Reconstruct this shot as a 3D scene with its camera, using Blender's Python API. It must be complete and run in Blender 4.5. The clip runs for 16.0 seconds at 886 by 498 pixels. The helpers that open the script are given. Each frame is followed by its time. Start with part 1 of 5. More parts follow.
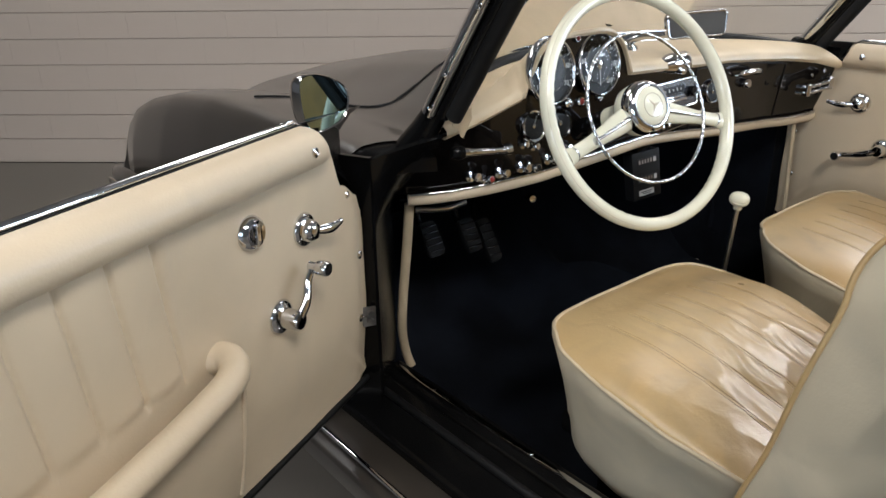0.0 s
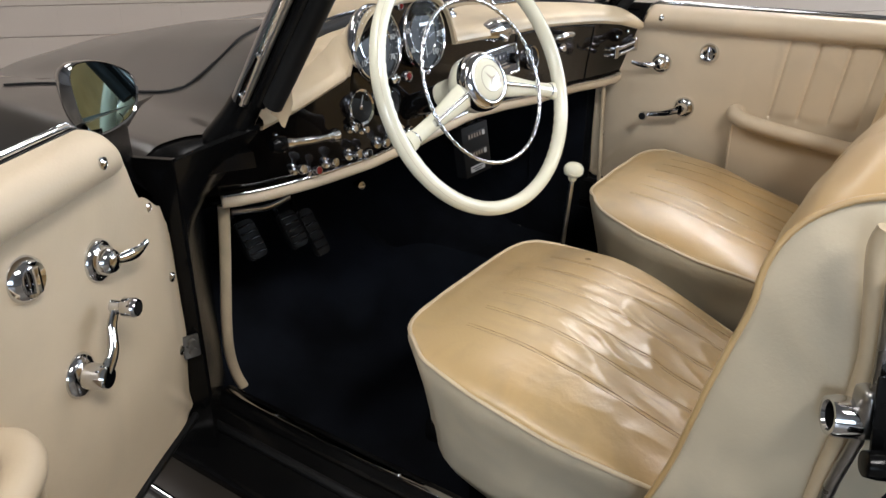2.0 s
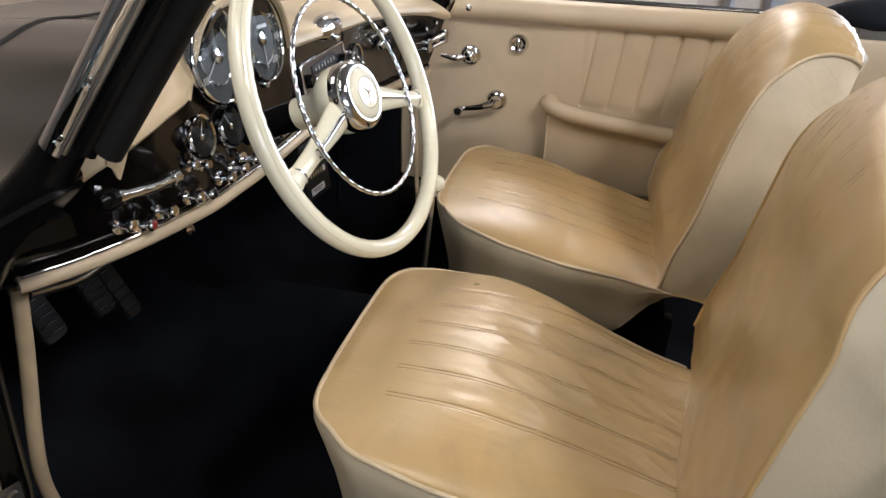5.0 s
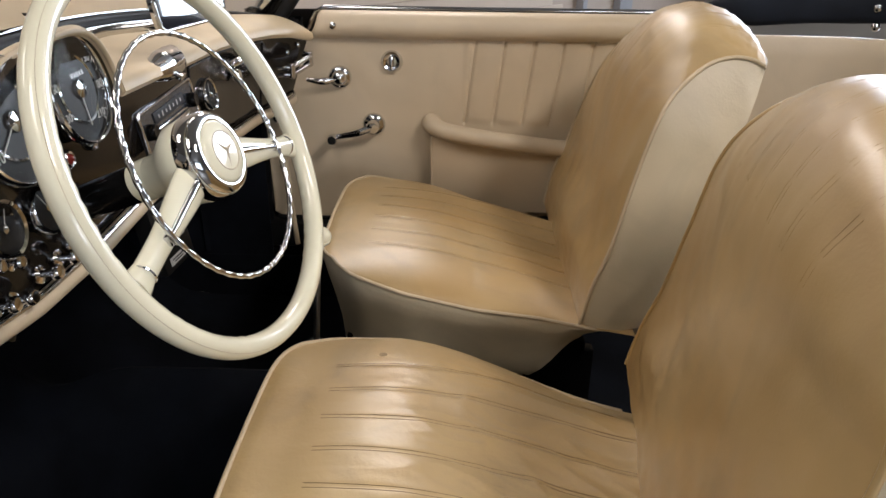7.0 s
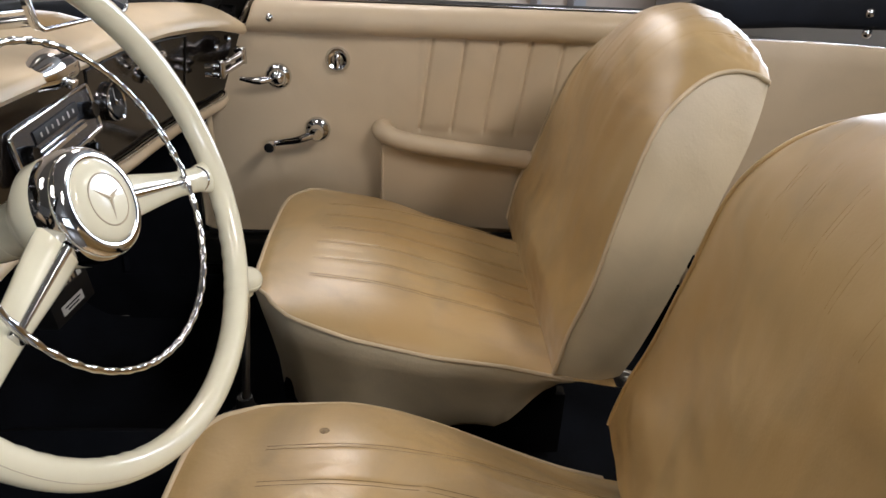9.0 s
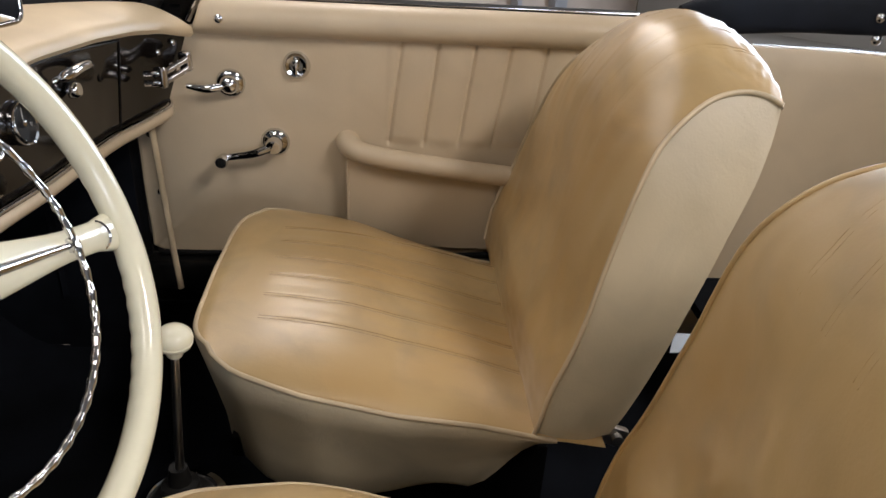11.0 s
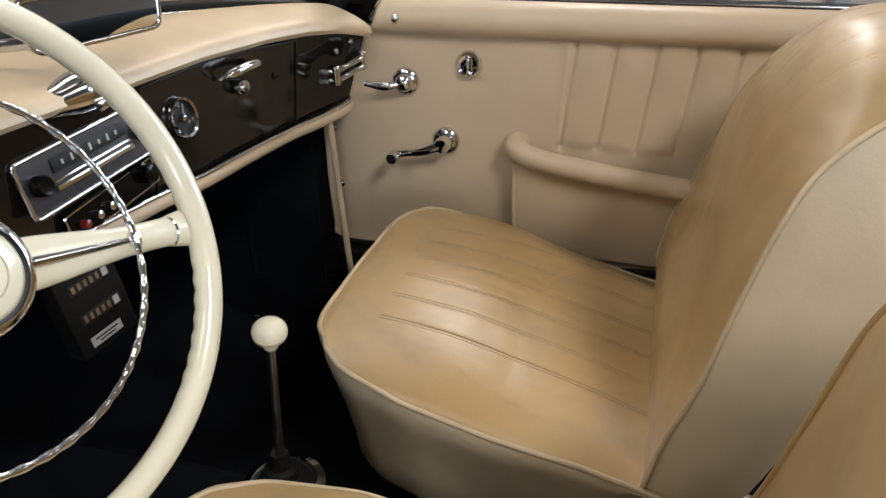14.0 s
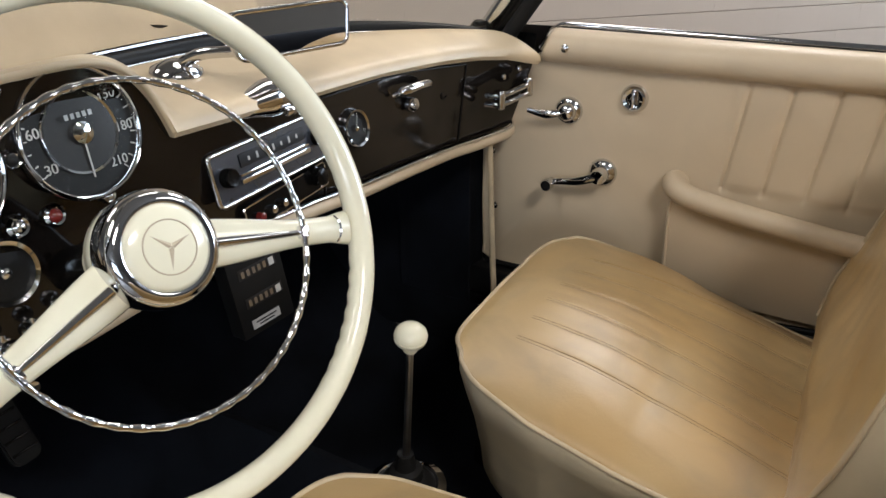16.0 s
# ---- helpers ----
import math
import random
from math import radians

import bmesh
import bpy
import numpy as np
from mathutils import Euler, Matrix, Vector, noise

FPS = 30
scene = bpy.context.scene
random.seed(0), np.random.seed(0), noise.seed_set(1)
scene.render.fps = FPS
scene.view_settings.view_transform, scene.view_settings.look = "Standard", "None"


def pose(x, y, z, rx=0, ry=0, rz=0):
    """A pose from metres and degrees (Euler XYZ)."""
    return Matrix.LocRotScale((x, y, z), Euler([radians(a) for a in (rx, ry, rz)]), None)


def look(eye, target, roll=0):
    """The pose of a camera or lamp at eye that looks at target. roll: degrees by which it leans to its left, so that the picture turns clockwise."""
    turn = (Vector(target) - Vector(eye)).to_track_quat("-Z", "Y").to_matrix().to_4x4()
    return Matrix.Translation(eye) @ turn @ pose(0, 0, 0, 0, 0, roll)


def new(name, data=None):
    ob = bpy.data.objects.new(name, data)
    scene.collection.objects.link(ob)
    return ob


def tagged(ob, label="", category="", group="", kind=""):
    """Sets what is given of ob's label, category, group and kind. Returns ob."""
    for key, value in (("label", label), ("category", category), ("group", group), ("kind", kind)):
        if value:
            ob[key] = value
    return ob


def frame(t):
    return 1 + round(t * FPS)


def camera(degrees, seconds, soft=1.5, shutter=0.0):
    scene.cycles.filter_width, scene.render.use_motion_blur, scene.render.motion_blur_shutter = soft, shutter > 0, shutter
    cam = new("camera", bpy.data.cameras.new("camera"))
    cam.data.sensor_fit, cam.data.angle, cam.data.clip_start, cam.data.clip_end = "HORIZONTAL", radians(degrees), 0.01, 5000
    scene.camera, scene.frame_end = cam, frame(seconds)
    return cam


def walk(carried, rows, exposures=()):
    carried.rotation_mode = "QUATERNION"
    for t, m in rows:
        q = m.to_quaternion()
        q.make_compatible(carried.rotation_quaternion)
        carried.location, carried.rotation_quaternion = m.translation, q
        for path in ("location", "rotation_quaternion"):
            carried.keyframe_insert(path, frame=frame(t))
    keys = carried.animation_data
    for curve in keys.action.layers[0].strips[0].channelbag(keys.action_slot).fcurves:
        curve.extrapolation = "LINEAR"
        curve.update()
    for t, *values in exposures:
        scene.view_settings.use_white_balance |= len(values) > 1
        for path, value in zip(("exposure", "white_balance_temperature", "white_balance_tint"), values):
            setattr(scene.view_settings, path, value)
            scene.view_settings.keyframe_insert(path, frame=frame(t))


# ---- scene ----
cam = camera(62.2, 16.0)
PATH = [
    (0, (-1.456, -0.770, 1.191), (-0.282, 0.662, 0.436), -0.8),
    (0.5, (-1.427, -0.743, 1.193), (-0.207, 0.631, 0.402), -1.0),
    (1, (-1.404, -0.705, 1.189), (-0.101, 0.575, 0.373), -1.0),
    (1.5, (-1.390, -0.663, 1.188), (0.008, 0.498, 0.353), -0.5),
    (2, (-1.381, -0.609, 1.185), (0.124, 0.402, 0.339), 0.2),
    (2.5, (-1.380, -0.555, 1.186), (0.212, 0.303, 0.331), 1.2),
    (3, (-1.377, -0.498, 1.180), (0.284, 0.215, 0.323), 2.1),
    (5.5, (-1.237, -0.270, 1.178), (0.543, 0.002, 0.307), 2.2),
    (6, (-1.190, -0.248, 1.179), (0.606, -0.076, 0.316), 1.7),
    (6.5, (-1.141, -0.247, 1.177), (0.664, -0.148, 0.320), 1.1),
    (7, (-1.088, -0.251, 1.173), (0.721, -0.211, 0.320), 0.7),
    (7.5, (-1.035, -0.245, 1.170), (0.772, -0.257, 0.313), 1.2),
    (8, (-0.980, -0.241, 1.170), (0.821, -0.289, 0.302), 1.9),
    (8.5, (-0.932, -0.239, 1.170), (0.863, -0.314, 0.291), 2.5),
    (9, (-0.889, -0.239, 1.167), (0.901, -0.338, 0.281), 2.8),
    (9.5, (-0.848, -0.233, 1.165), (0.935, -0.360, 0.269), 3.1),
    (10, (-0.805, -0.232, 1.168), (0.969, -0.393, 0.258), 3.6),
    (12.5, (-0.671, -0.372, 1.173), (1.088, -0.336, 0.222), 1.7),
    (13, (-0.664, -0.399, 1.177), (1.081, -0.201, 0.218), 0.4),
    (13.5, (-0.660, -0.413, 1.175), (1.062, -0.061, 0.220), -0.6),
    (14, (-0.655, -0.427, 1.173), (1.034, 0.084, 0.231), -1.2),
    (14.5, (-0.654, -0.431, 1.172), (1.002, 0.199, 0.246), -1.4),
    (15, (-0.659, -0.434, 1.173), (0.965, 0.301, 0.267), -1.1),
    (15.5, (-0.666, -0.437, 1.174), (0.928, 0.382, 0.287), -0.8),
    (16, (-0.676, -0.435, 1.174), (0.892, 0.451, 0.304), -0.4),
]
walk(cam, [(t, look(eye, target, roll)) for t, eye, target, roll in PATH],
     exposures=((0, -0.64, 5740, 11.5), (2.5, -0.46, 5850, 13.5), (6, -0.72, 6130, 16), (9.5, -0.86, 6150, 16), (12.5, -0.76, 6100, 15.5), (16, -0.68, 5910, 13)))

# world and light
XC = -0.04  # the car's centre line
scene.view_settings.exposure = 0.0
world = bpy.data.worlds.new("room_air")
world.use_nodes = True
scene.world = world
sky = world.node_tree.nodes.new("ShaderNodeTexSky")
sky.sky_type, sky.sun_disc = "NISHITA", False
sky.sun_elevation, sky.sun_rotation = radians(40), radians(60)
world.node_tree.links.new(sky.outputs[0], world.node_tree.nodes["Background"].inputs[0])
world.node_tree.nodes["Background"].inputs[1].default_value = 0.08


def area(name, eye, target, sx, sy, watts, colour):
    lamp = bpy.data.lights.new(name, "AREA")
    lamp.shape, lamp.size, lamp.size_y, lamp.energy, lamp.color = "RECTANGLE", sx, sy, watts, colour
    ob = new(name, lamp)
    ob.matrix_world = look(eye, target)
    return ob


# ---- materials ----
def material(name, colour, rough=0.5, metal=0.0, coat=0.0, spec=0.5, coat_rough=0.04):
    m = bpy.data.materials.new(name)
    m.use_nodes = True
    b = m.node_tree.nodes["Principled BSDF"]
    b.inputs["Base Color"].default_value = (*colour, 1)
    b.inputs["Roughness"].default_value = rough
    b.inputs["Metallic"].default_value = metal
    b.inputs["Coat Weight"].default_value = coat
    b.inputs["Coat Roughness"].default_value = coat_rough
    b.inputs["Specular IOR Level"].default_value = spec
    return m


def textured(m, fine=400, coarse=8, amount=0.12, bump=0.15, depth=0.001, rough_var=0.1, detail=4, tint=None, stretch=None, mid=None, soft=False, stain=0.0):
    """Grain and stains at two scales, with relief."""
    nt = m.node_tree
    b = nt.nodes["Principled BSDF"]
    base = b.inputs["Base Color"].default_value[:]
    coord = nt.nodes.new("ShaderNodeTexCoord")
    source = coord.outputs["Object"]
    if stretch:
        mp = nt.nodes.new("ShaderNodeMapping")
        mp.inputs["Scale"].default_value = stretch
        nt.links.new(source, mp.inputs["Vector"])
        source = mp.outputs["Vector"]
    n1, n2 = nt.nodes.new("ShaderNodeTexNoise"), nt.nodes.new("ShaderNodeTexNoise")
    for n, s, d in ((n1, fine, detail), (n2, coarse, 2 if soft else 5)):
        n.inputs["Scale"].default_value = s
        n.inputs["Detail"].default_value = d
        nt.links.new(source, n.inputs["Vector"])
    mix = nt.nodes.new("ShaderNodeMix")
    mix.data_type = "RGBA"
    dark = tint or tuple(c * (1 - 2 * amount) for c in base[:3])
    mix.inputs["A"].default_value = (*dark, 1)
    mix.inputs["B"].default_value = tuple(min(1, c * (1 + amount)) for c in base[:3]) + (1,)
    ramp = nt.nodes.new("ShaderNodeMapRange")
    ramp.inputs["From Min"].default_value, ramp.inputs["From Max"].default_value = (0.22, 0.78) if soft else (0.3, 0.65)
    nt.links.new(n2.outputs["Fac"], ramp.inputs["Value"])
    nt.links.new(ramp.outputs["Result"], mix.inputs["Factor"])
    colour = mix.outputs["Result"]
    if stain:
        n4, dirt, fade = nt.nodes.new("ShaderNodeTexNoise"), nt.nodes.new("ShaderNodeMix"), nt.nodes.new("ShaderNodeMapRange")
        n4.inputs["Scale"].default_value, n4.inputs["Detail"].default_value, n4.inputs["Distortion"].default_value = 9, 6, 0.8
        nt.links.new(source, n4.inputs["Vector"])
        fade.inputs["From Min"].default_value, fade.inputs["From Max"].default_value = 0.46, 0.78
        fade.inputs["To Max"].default_value = stain
        nt.links.new(n4.outputs["Fac"], fade.inputs["Value"])
        dirt.data_type = "RGBA"
        dirt.inputs["B"].default_value = (base[0] * 0.42, base[1] * 0.46, base[2] * 0.55, 1)
        nt.links.new(fade.outputs["Result"], dirt.inputs["Factor"])
        nt.links.new(colour, dirt.inputs["A"])
        colour = dirt.outputs["Result"]
    nt.links.new(colour, b.inputs["Base Color"])
    if rough_var:
        r = nt.nodes.new("ShaderNodeMapRange")
        rough = b.inputs["Roughness"].default_value
        r.inputs["To Min"].default_value, r.inputs["To Max"].default_value = max(0, rough - rough_var), rough + rough_var
        nt.links.new(n2.outputs["Fac"], r.inputs["Value"])
        nt.links.new(r.outputs["Result"], b.inputs["Roughness"])
    if bump:
        bp = nt.nodes.new("ShaderNodeBump")
        bp.inputs["Strength"].default_value, bp.inputs["Distance"].default_value = bump, depth
        height = n1.outputs["Fac"]
        if mid:
            n3, add = nt.nodes.new("ShaderNodeTexNoise"), nt.nodes.new("ShaderNodeMath")
            n3.inputs["Scale"].default_value, n3.inputs["Detail"].default_value, n3.inputs["Distortion"].default_value = mid[0], 3, 0.6
            nt.links.new(source, n3.inputs["Vector"])
            add.operation = "MULTIPLY_ADD"
            add.inputs[1].default_value = mid[1]
            nt.links.new(n3.outputs["Fac"], add.inputs[0])
            nt.links.new(height, add.inputs[2])
            height = add.outputs[0]
        nt.links.new(height, bp.inputs["Height"])
        nt.links.new(bp.outputs["Normal"], b.inputs["Normal"])
    return m


SEAT = textured(material("worn tan leather", (0.480, 0.350, 0.166), 0.42, spec=0.5, coat=0.75, coat_rough=0.36), 260, 4, 0.05, 0.22, 0.0008, 0.08, mid=(38, 1.6), soft=True, tint=(0.405, 0.250, 0.085), stain=0.42)
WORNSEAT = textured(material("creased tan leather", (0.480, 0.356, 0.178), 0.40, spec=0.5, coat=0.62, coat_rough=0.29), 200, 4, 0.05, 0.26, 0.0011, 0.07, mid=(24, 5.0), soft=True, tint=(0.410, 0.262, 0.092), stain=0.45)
STITCH = textured(material("dark tan thread", (0.20, 0.135, 0.065), 0.7), 500, 30, 0.1, 0.1, 0.0005, 0.05)
SPOT = textured(material("darkened leather", (0.30, 0.215, 0.110), 0.6), 900, 260, 0.2, 0.1, 0.0004, 0.05)
GUSSET = textured(material("beige leather", (0.54, 0.468, 0.330), 0.45), 300, 7, 0.09, 0.25, 0.001, 0.06, mid=(30, 3.0), soft=True, stain=0.3)
PANEL = textured(material("cream door leather", (0.61, 0.500, 0.345), 0.42), 320, 4, 0.06, 0.2, 0.001, 0.06, mid=(24, 2.5), soft=True, stain=0.12)
PADTOP = textured(material("cream dash leather", (0.60, 0.48, 0.31), 0.42), 300, 6, 0.09, 0.18, 0.001, 0.08)
PIPING = textured(material("pale leather piping", (0.54, 0.44, 0.29), 0.45), 300, 12, 0.1, 0.1, 0.0006, 0.05)
CREAM = textured(material("ivory plastic", (0.80, 0.775, 0.60), 0.17, coat=0.5), 90, 9, 0.04, 0.02, 0.0004, 0.03)
CHROME = textured(material("chrome", (0.66, 0.66, 0.67), 0.06, 1.0), 60, 14, 0.06, 0.01, 0.0003, 0.03)
STEEL = textured(material("dull steel", (0.45, 0.44, 0.42), 0.3, 1.0), 120, 20, 0.15, 0.1, 0.0004, 0.1)
PAINT = textured(material("dark brown car paint", (0.038, 0.032, 0.026), 0.32, coat=0.7), 30, 3, 0.1, 0.0, 0.0, 0.02)
DASHPAINT = textured(material("dark brown dashboard paint", (0.008, 0.0065, 0.0055), 0.12, coat=0.14, spec=0.26), 40, 5, 0.15, 0.02, 0.0003, 0.04)
BLACK = textured(material("black lacquer", (0.004, 0.004, 0.004), 0.20, coat=0.03, spec=0.13), 60, 8, 0.2, 0.05, 0.0004, 0.06)
RUBBER = textured(material("black rubber", (0.007, 0.007, 0.007), 0.5, spec=0.2), 200, 10, 0.2, 0.15, 0.0006, 0.08)
CARPET = textured(material("dark navy carpet", (0.0055, 0.0068, 0.0100), 0.95, spec=0.1), 900, 7, 0.3, 0.5, 0.003, 0.02)
SOFTTOP = textured(material("dark blue canvas", (0.010, 0.013, 0.020), 0.85, spec=0.25), 1200, 6, 0.25, 0.35, 0.0015, 0.05)
DIAL = textured(material("grey dial face", (0.013, 0.0135, 0.014), 0.5, spec=0.25), 200, 12, 0.1, 0.0, 0, 0.05)
DIALINNER = textured(material("black dial centre", (0.012, 0.012, 0.012), 0.5), 200, 12, 0.1, 0.0, 0, 0.05)
INK = textured(material("white dial ink", (0.52, 0.52, 0.50), 0.6), 300, 40, 0.08, 0, 0, 0.05)
REDLENS = textured(material("red lens", (0.17, 0.018, 0.014), 0.15), 80, 20, 0.1, 0.0, 0, 0.03)
BRICK = textured(material("cream painted block", (0.475, 0.390, 0.310), 0.6), 60, 1.5, 0.03, 0.25, 0.002, 0.08)
MORTAR = textured(material("painted mortar joint", (0.36, 0.29, 0.235), 0.75), 80, 3, 0.05, 0.3, 0.002, 0.05)
FLOOR = textured(material("grey brown coated floor", (0.125, 0.112, 0.094), 0.36), 120, 1.2, 0.12, 0.06, 0.001, 0.1)
PLASTER = textured(material("grey ceiling panel", (0.34, 0.33, 0.31), 0.8), 60, 1.2, 0.04, 0.2, 0.002, 0.05)
FARWALL = textured(material("grey painted wall", (0.26, 0.25, 0.235), 0.7), 60, 1.2, 0.04, 0.2, 0.002, 0.05)
GREYFRAME = textured(material("grey painted steel", (0.22, 0.22, 0.23), 0.45), 80, 4, 0.06, 0.05, 0.0006, 0.06)
RADIOFACE = textured(material("blue grey satin radio face", (0.026, 0.031, 0.042), 0.22, coat=0.5, spec=0.6), 90, 9, 0.1, 0.02, 0.0003, 0.04)
TINTMIRROR = material("blue tinted mirror", (0.42, 0.60, 0.66), 0.02, 1.0)
MIRROR = material("mirror silver", (0.9, 0.9, 0.9), 0.01, 1.0)


def glass_material(name, tint, alpha):
    m = bpy.data.materials.new(name)
    m.use_nodes = True
    nt = m.node_tree
    nt.nodes.remove(nt.nodes["Principled BSDF"])
    clear, gloss, mix, fres = (nt.nodes.new("ShaderNode" + k) for k in ("BsdfTransparent", "BsdfGlossy", "MixShader", "Fresnel"))
    clear.inputs["Color"].default_value = (*tint, 1)
    gloss.inputs["Roughness"].default_value = 0.01
    fres.inputs["IOR"].default_value = alpha
    for a, b in ((fres.outputs[0], mix.inputs[0]), (clear.outputs[0], mix.inputs[1]), (gloss.outputs[0], mix.inputs[2]), (mix.outputs[0], nt.nodes["Material Output"].inputs[0])):
        nt.links.new(a, b)
    return m


GLASS = glass_material("window glass", (0.93, 0.95, 0.94), 1.5)
SCREENGLASS = glass_material("windscreen glass", (0.95, 0.96, 0.95), 1.2)
DIALGLASS = glass_material("dial glass", (0.95, 0.96, 0.95), 1.07)
LAMP = bpy.data.materials.new("lit lamp tube")
LAMP.use_nodes = True
LAMP.node_tree.nodes["Principled BSDF"].inputs["Emission Color"].default_value = (1, 0.93, 0.82, 1)
LAMP.node_tree.nodes["Principled BSDF"].inputs["Emission Strength"].default_value = 6.0
DAYGLASS = bpy.data.materials.new("daylit window pane")
DAYGLASS.use_nodes = True
DAYGLASS.node_tree.nodes["Principled BSDF"].inputs["Emission Color"].default_value = (0.80, 0.92, 1, 1)
DAYGLASS.node_tree.nodes["Principled BSDF"].inputs["Emission Strength"].default_value = 4.0


# ---- mesh helpers ----
def thing(name, base, label, category, group="", kind=""):
    ob = new(name)
    ob.location = base
    ob.empty_display_size = 0.1
    return tagged(ob, label, category, group, kind)


def link(name, mesh, mat, parent=None, label="", smooth=True):
    mesh.materials.append(mat)
    if smooth:
        mesh.shade_smooth()
    ob = new(name, mesh)
    if parent:
        ob.parent = parent
        if parent.data is None:
            ob.matrix_parent_inverse = Matrix.Translation(-parent.location)
    return tagged(ob, label) if label else ob


def sharp(bm, degrees=47):
    for e in bm.edges:
        if len(e.link_faces) == 2 and e.calc_face_angle(0) > radians(degrees):
            e.smooth = False


def part(name, bm, mat, parent=None, label="", smooth=True):
    mesh = bpy.data.meshes.new(name)
    if smooth:
        sharp(bm)
    bm.to_mesh(mesh)
    bm.free()
    return link(name, mesh, mat, parent, label, smooth)


def merge(*bms):
    """One bmesh out of several."""
    out = bms[0]
    for b in bms[1:]:
        m = bpy.data.meshes.new("tmp")
        b.to_mesh(m)
        b.free()
        out.from_mesh(m)
        bpy.data.meshes.remove(m)
    return out


def from_grid(p, closed_u=False, closed_v=False, cap=False):
    """A bmesh from an array of rows of points (nu, nv, 3)."""
    p = np.asarray(p, float)
    nu, nv = p.shape[:2]
    bm = bmesh.new()
    vs = [[bm.verts.new(q) for q in row] for row in p]
    for i in range(nu if closed_u else nu - 1):
        for j in range(nv if closed_v else nv - 1):
            a, b, c, d = vs[i][j], vs[(i + 1) % nu][j], vs[(i + 1) % nu][(j + 1) % nv], vs[i][(j + 1) % nv]
            bm.faces.new((a, b, c, d))
    if cap:
        bm.faces.new(list(reversed(vs[0])))
        bm.faces.new(vs[-1])
    bmesh.ops.recalc_face_normals(bm, faces=bm.faces)
    return bm


def shell(p, thick, **k):
    """A sheet with thickness."""
    bm = from_grid(p, **k)
    bmesh.ops.solidify(bm, geom=bm.faces[:], thickness=thick)
    return bm


def smooth_path(pts, n, closed=False):
    """A Catmull-Rom curve through pts."""
    p = np.asarray(pts, float)
    m = len(p)
    spans = m if closed else m - 1
    out = []
    for k in np.linspace(0, spans, n, endpoint=not closed):
        i = min(int(k), spans - 1)
        f = k - i
        if closed:
            a, b, c, d = (p[(i + o) % m] for o in (-1, 0, 1, 2))
        else:
            b, c = p[i], p[i + 1]
            a = p[i - 1] if i else 2 * b - c
            d = p[i + 2] if i + 2 < m else 2 * c - b
        out.append(0.5 * (2 * b + (c - a) * f + (2 * a - 5 * b + 4 * c - d) * f * f + (3 * b - a - 3 * c + d) * f**3))
    return np.array(out)


def tube(path, r, sides=10, closed=False, flat=1.0, up=(0, 0, 1)):
    """A round bar along a path; r may be one radius or one for each point."""
    p = np.asarray(path, float)
    n = len(p)
    r = np.broadcast_to(np.asarray(r, float), (n,))
    tang = np.roll(p, -1, 0) - np.roll(p, 1, 0) if closed else np.gradient(p, axis=0)
    tang /= np.linalg.norm(tang, axis=1)[:, None] + 1e-12
    rows, side = [], np.array(up, float)
    for i in range(n):
        a = side - tang[i] * (side @ tang[i])
        if np.linalg.norm(a) < 1e-4:
            a = np.cross(tang[i], (1, 0.3, 0.2))
        a /= np.linalg.norm(a)
        b = np.cross(tang[i], a)
        if not closed:
            side = a
        s = np.linspace(0, 2 * np.pi, sides, endpoint=False)[:, None]
        rows.append(p[i] + r[i] * (np.cos(s) * a + flat * np.sin(s) * b))
    return from_grid(rows, closed_u=closed, closed_v=True, cap=not closed)


def frame_of(normal, hint=(0, 0, 1)):
    n = Vector(normal).normalized()
    x = Vector(hint).cross(n)
    if x.length < 1e-4:
        x = Vector((1, 0, 0)).cross(n)
    x.normalize()
    return Matrix((x, n.cross(x), n)).transposed()


def lathe(profile, centre, normal, sides=32, hint=(0, 0, 1)):
    """A turned form: profile of (radius, height along the normal)."""
    f = np.array(frame_of(normal, hint))
    rows = []
    for r, h in profile:
        s = np.linspace(0, 2 * np.pi, sides, endpoint=False)
        q = np.stack([r * np.cos(s), r * np.sin(s), np.full(sides, h)], 1)
        rows.append(q @ f.T + np.array(centre))
    bm = from_grid(rows, closed_v=True)
    bmesh.ops.remove_doubles(bm, verts=bm.verts, dist=1e-6)
    return bm


def rbox(size, m, bevel=0.004, seg=2):
    """A box with rounded edges, at the pose m."""
    bm = bmesh.new()
    bmesh.ops.create_cube(bm, size=1, matrix=Matrix.Diagonal((*size, 1)))
    if bevel:
        bmesh.ops.bevel(bm, geom=bm.edges[:], offset=bevel, segments=seg, affect="EDGES", profile=0.6)
    bm.transform(m)
    return bm


def facing(centre, normal, hint=(0, 0, 1)):
    return Matrix.Translation(centre) @ frame_of(normal, hint).to_4x4()


def extruded(outline, thick, m, bevel=0.0):
    """A flat outline in x, y made solid along z, at the pose m."""
    bm = bmesh.new()
    f = bm.faces.new([bm.verts.new((x, y, 0)) for x, y in outline])
    g = bmesh.ops.extrude_face_region(bm, geom=[f])
    bmesh.ops.translate(bm, vec=(0, 0, thick), verts=[v for v in g["geom"] if isinstance(v, bmesh.types.BMVert)])
    bmesh.ops.recalc_face_normals(bm, faces=bm.faces)
    if bevel:
        bmesh.ops.bevel(bm, geom=[e for e in bm.edges if e.calc_face_angle(0) > 0.9], offset=bevel, segments=2, affect="EDGES")
    bm.transform(m)
    return bm


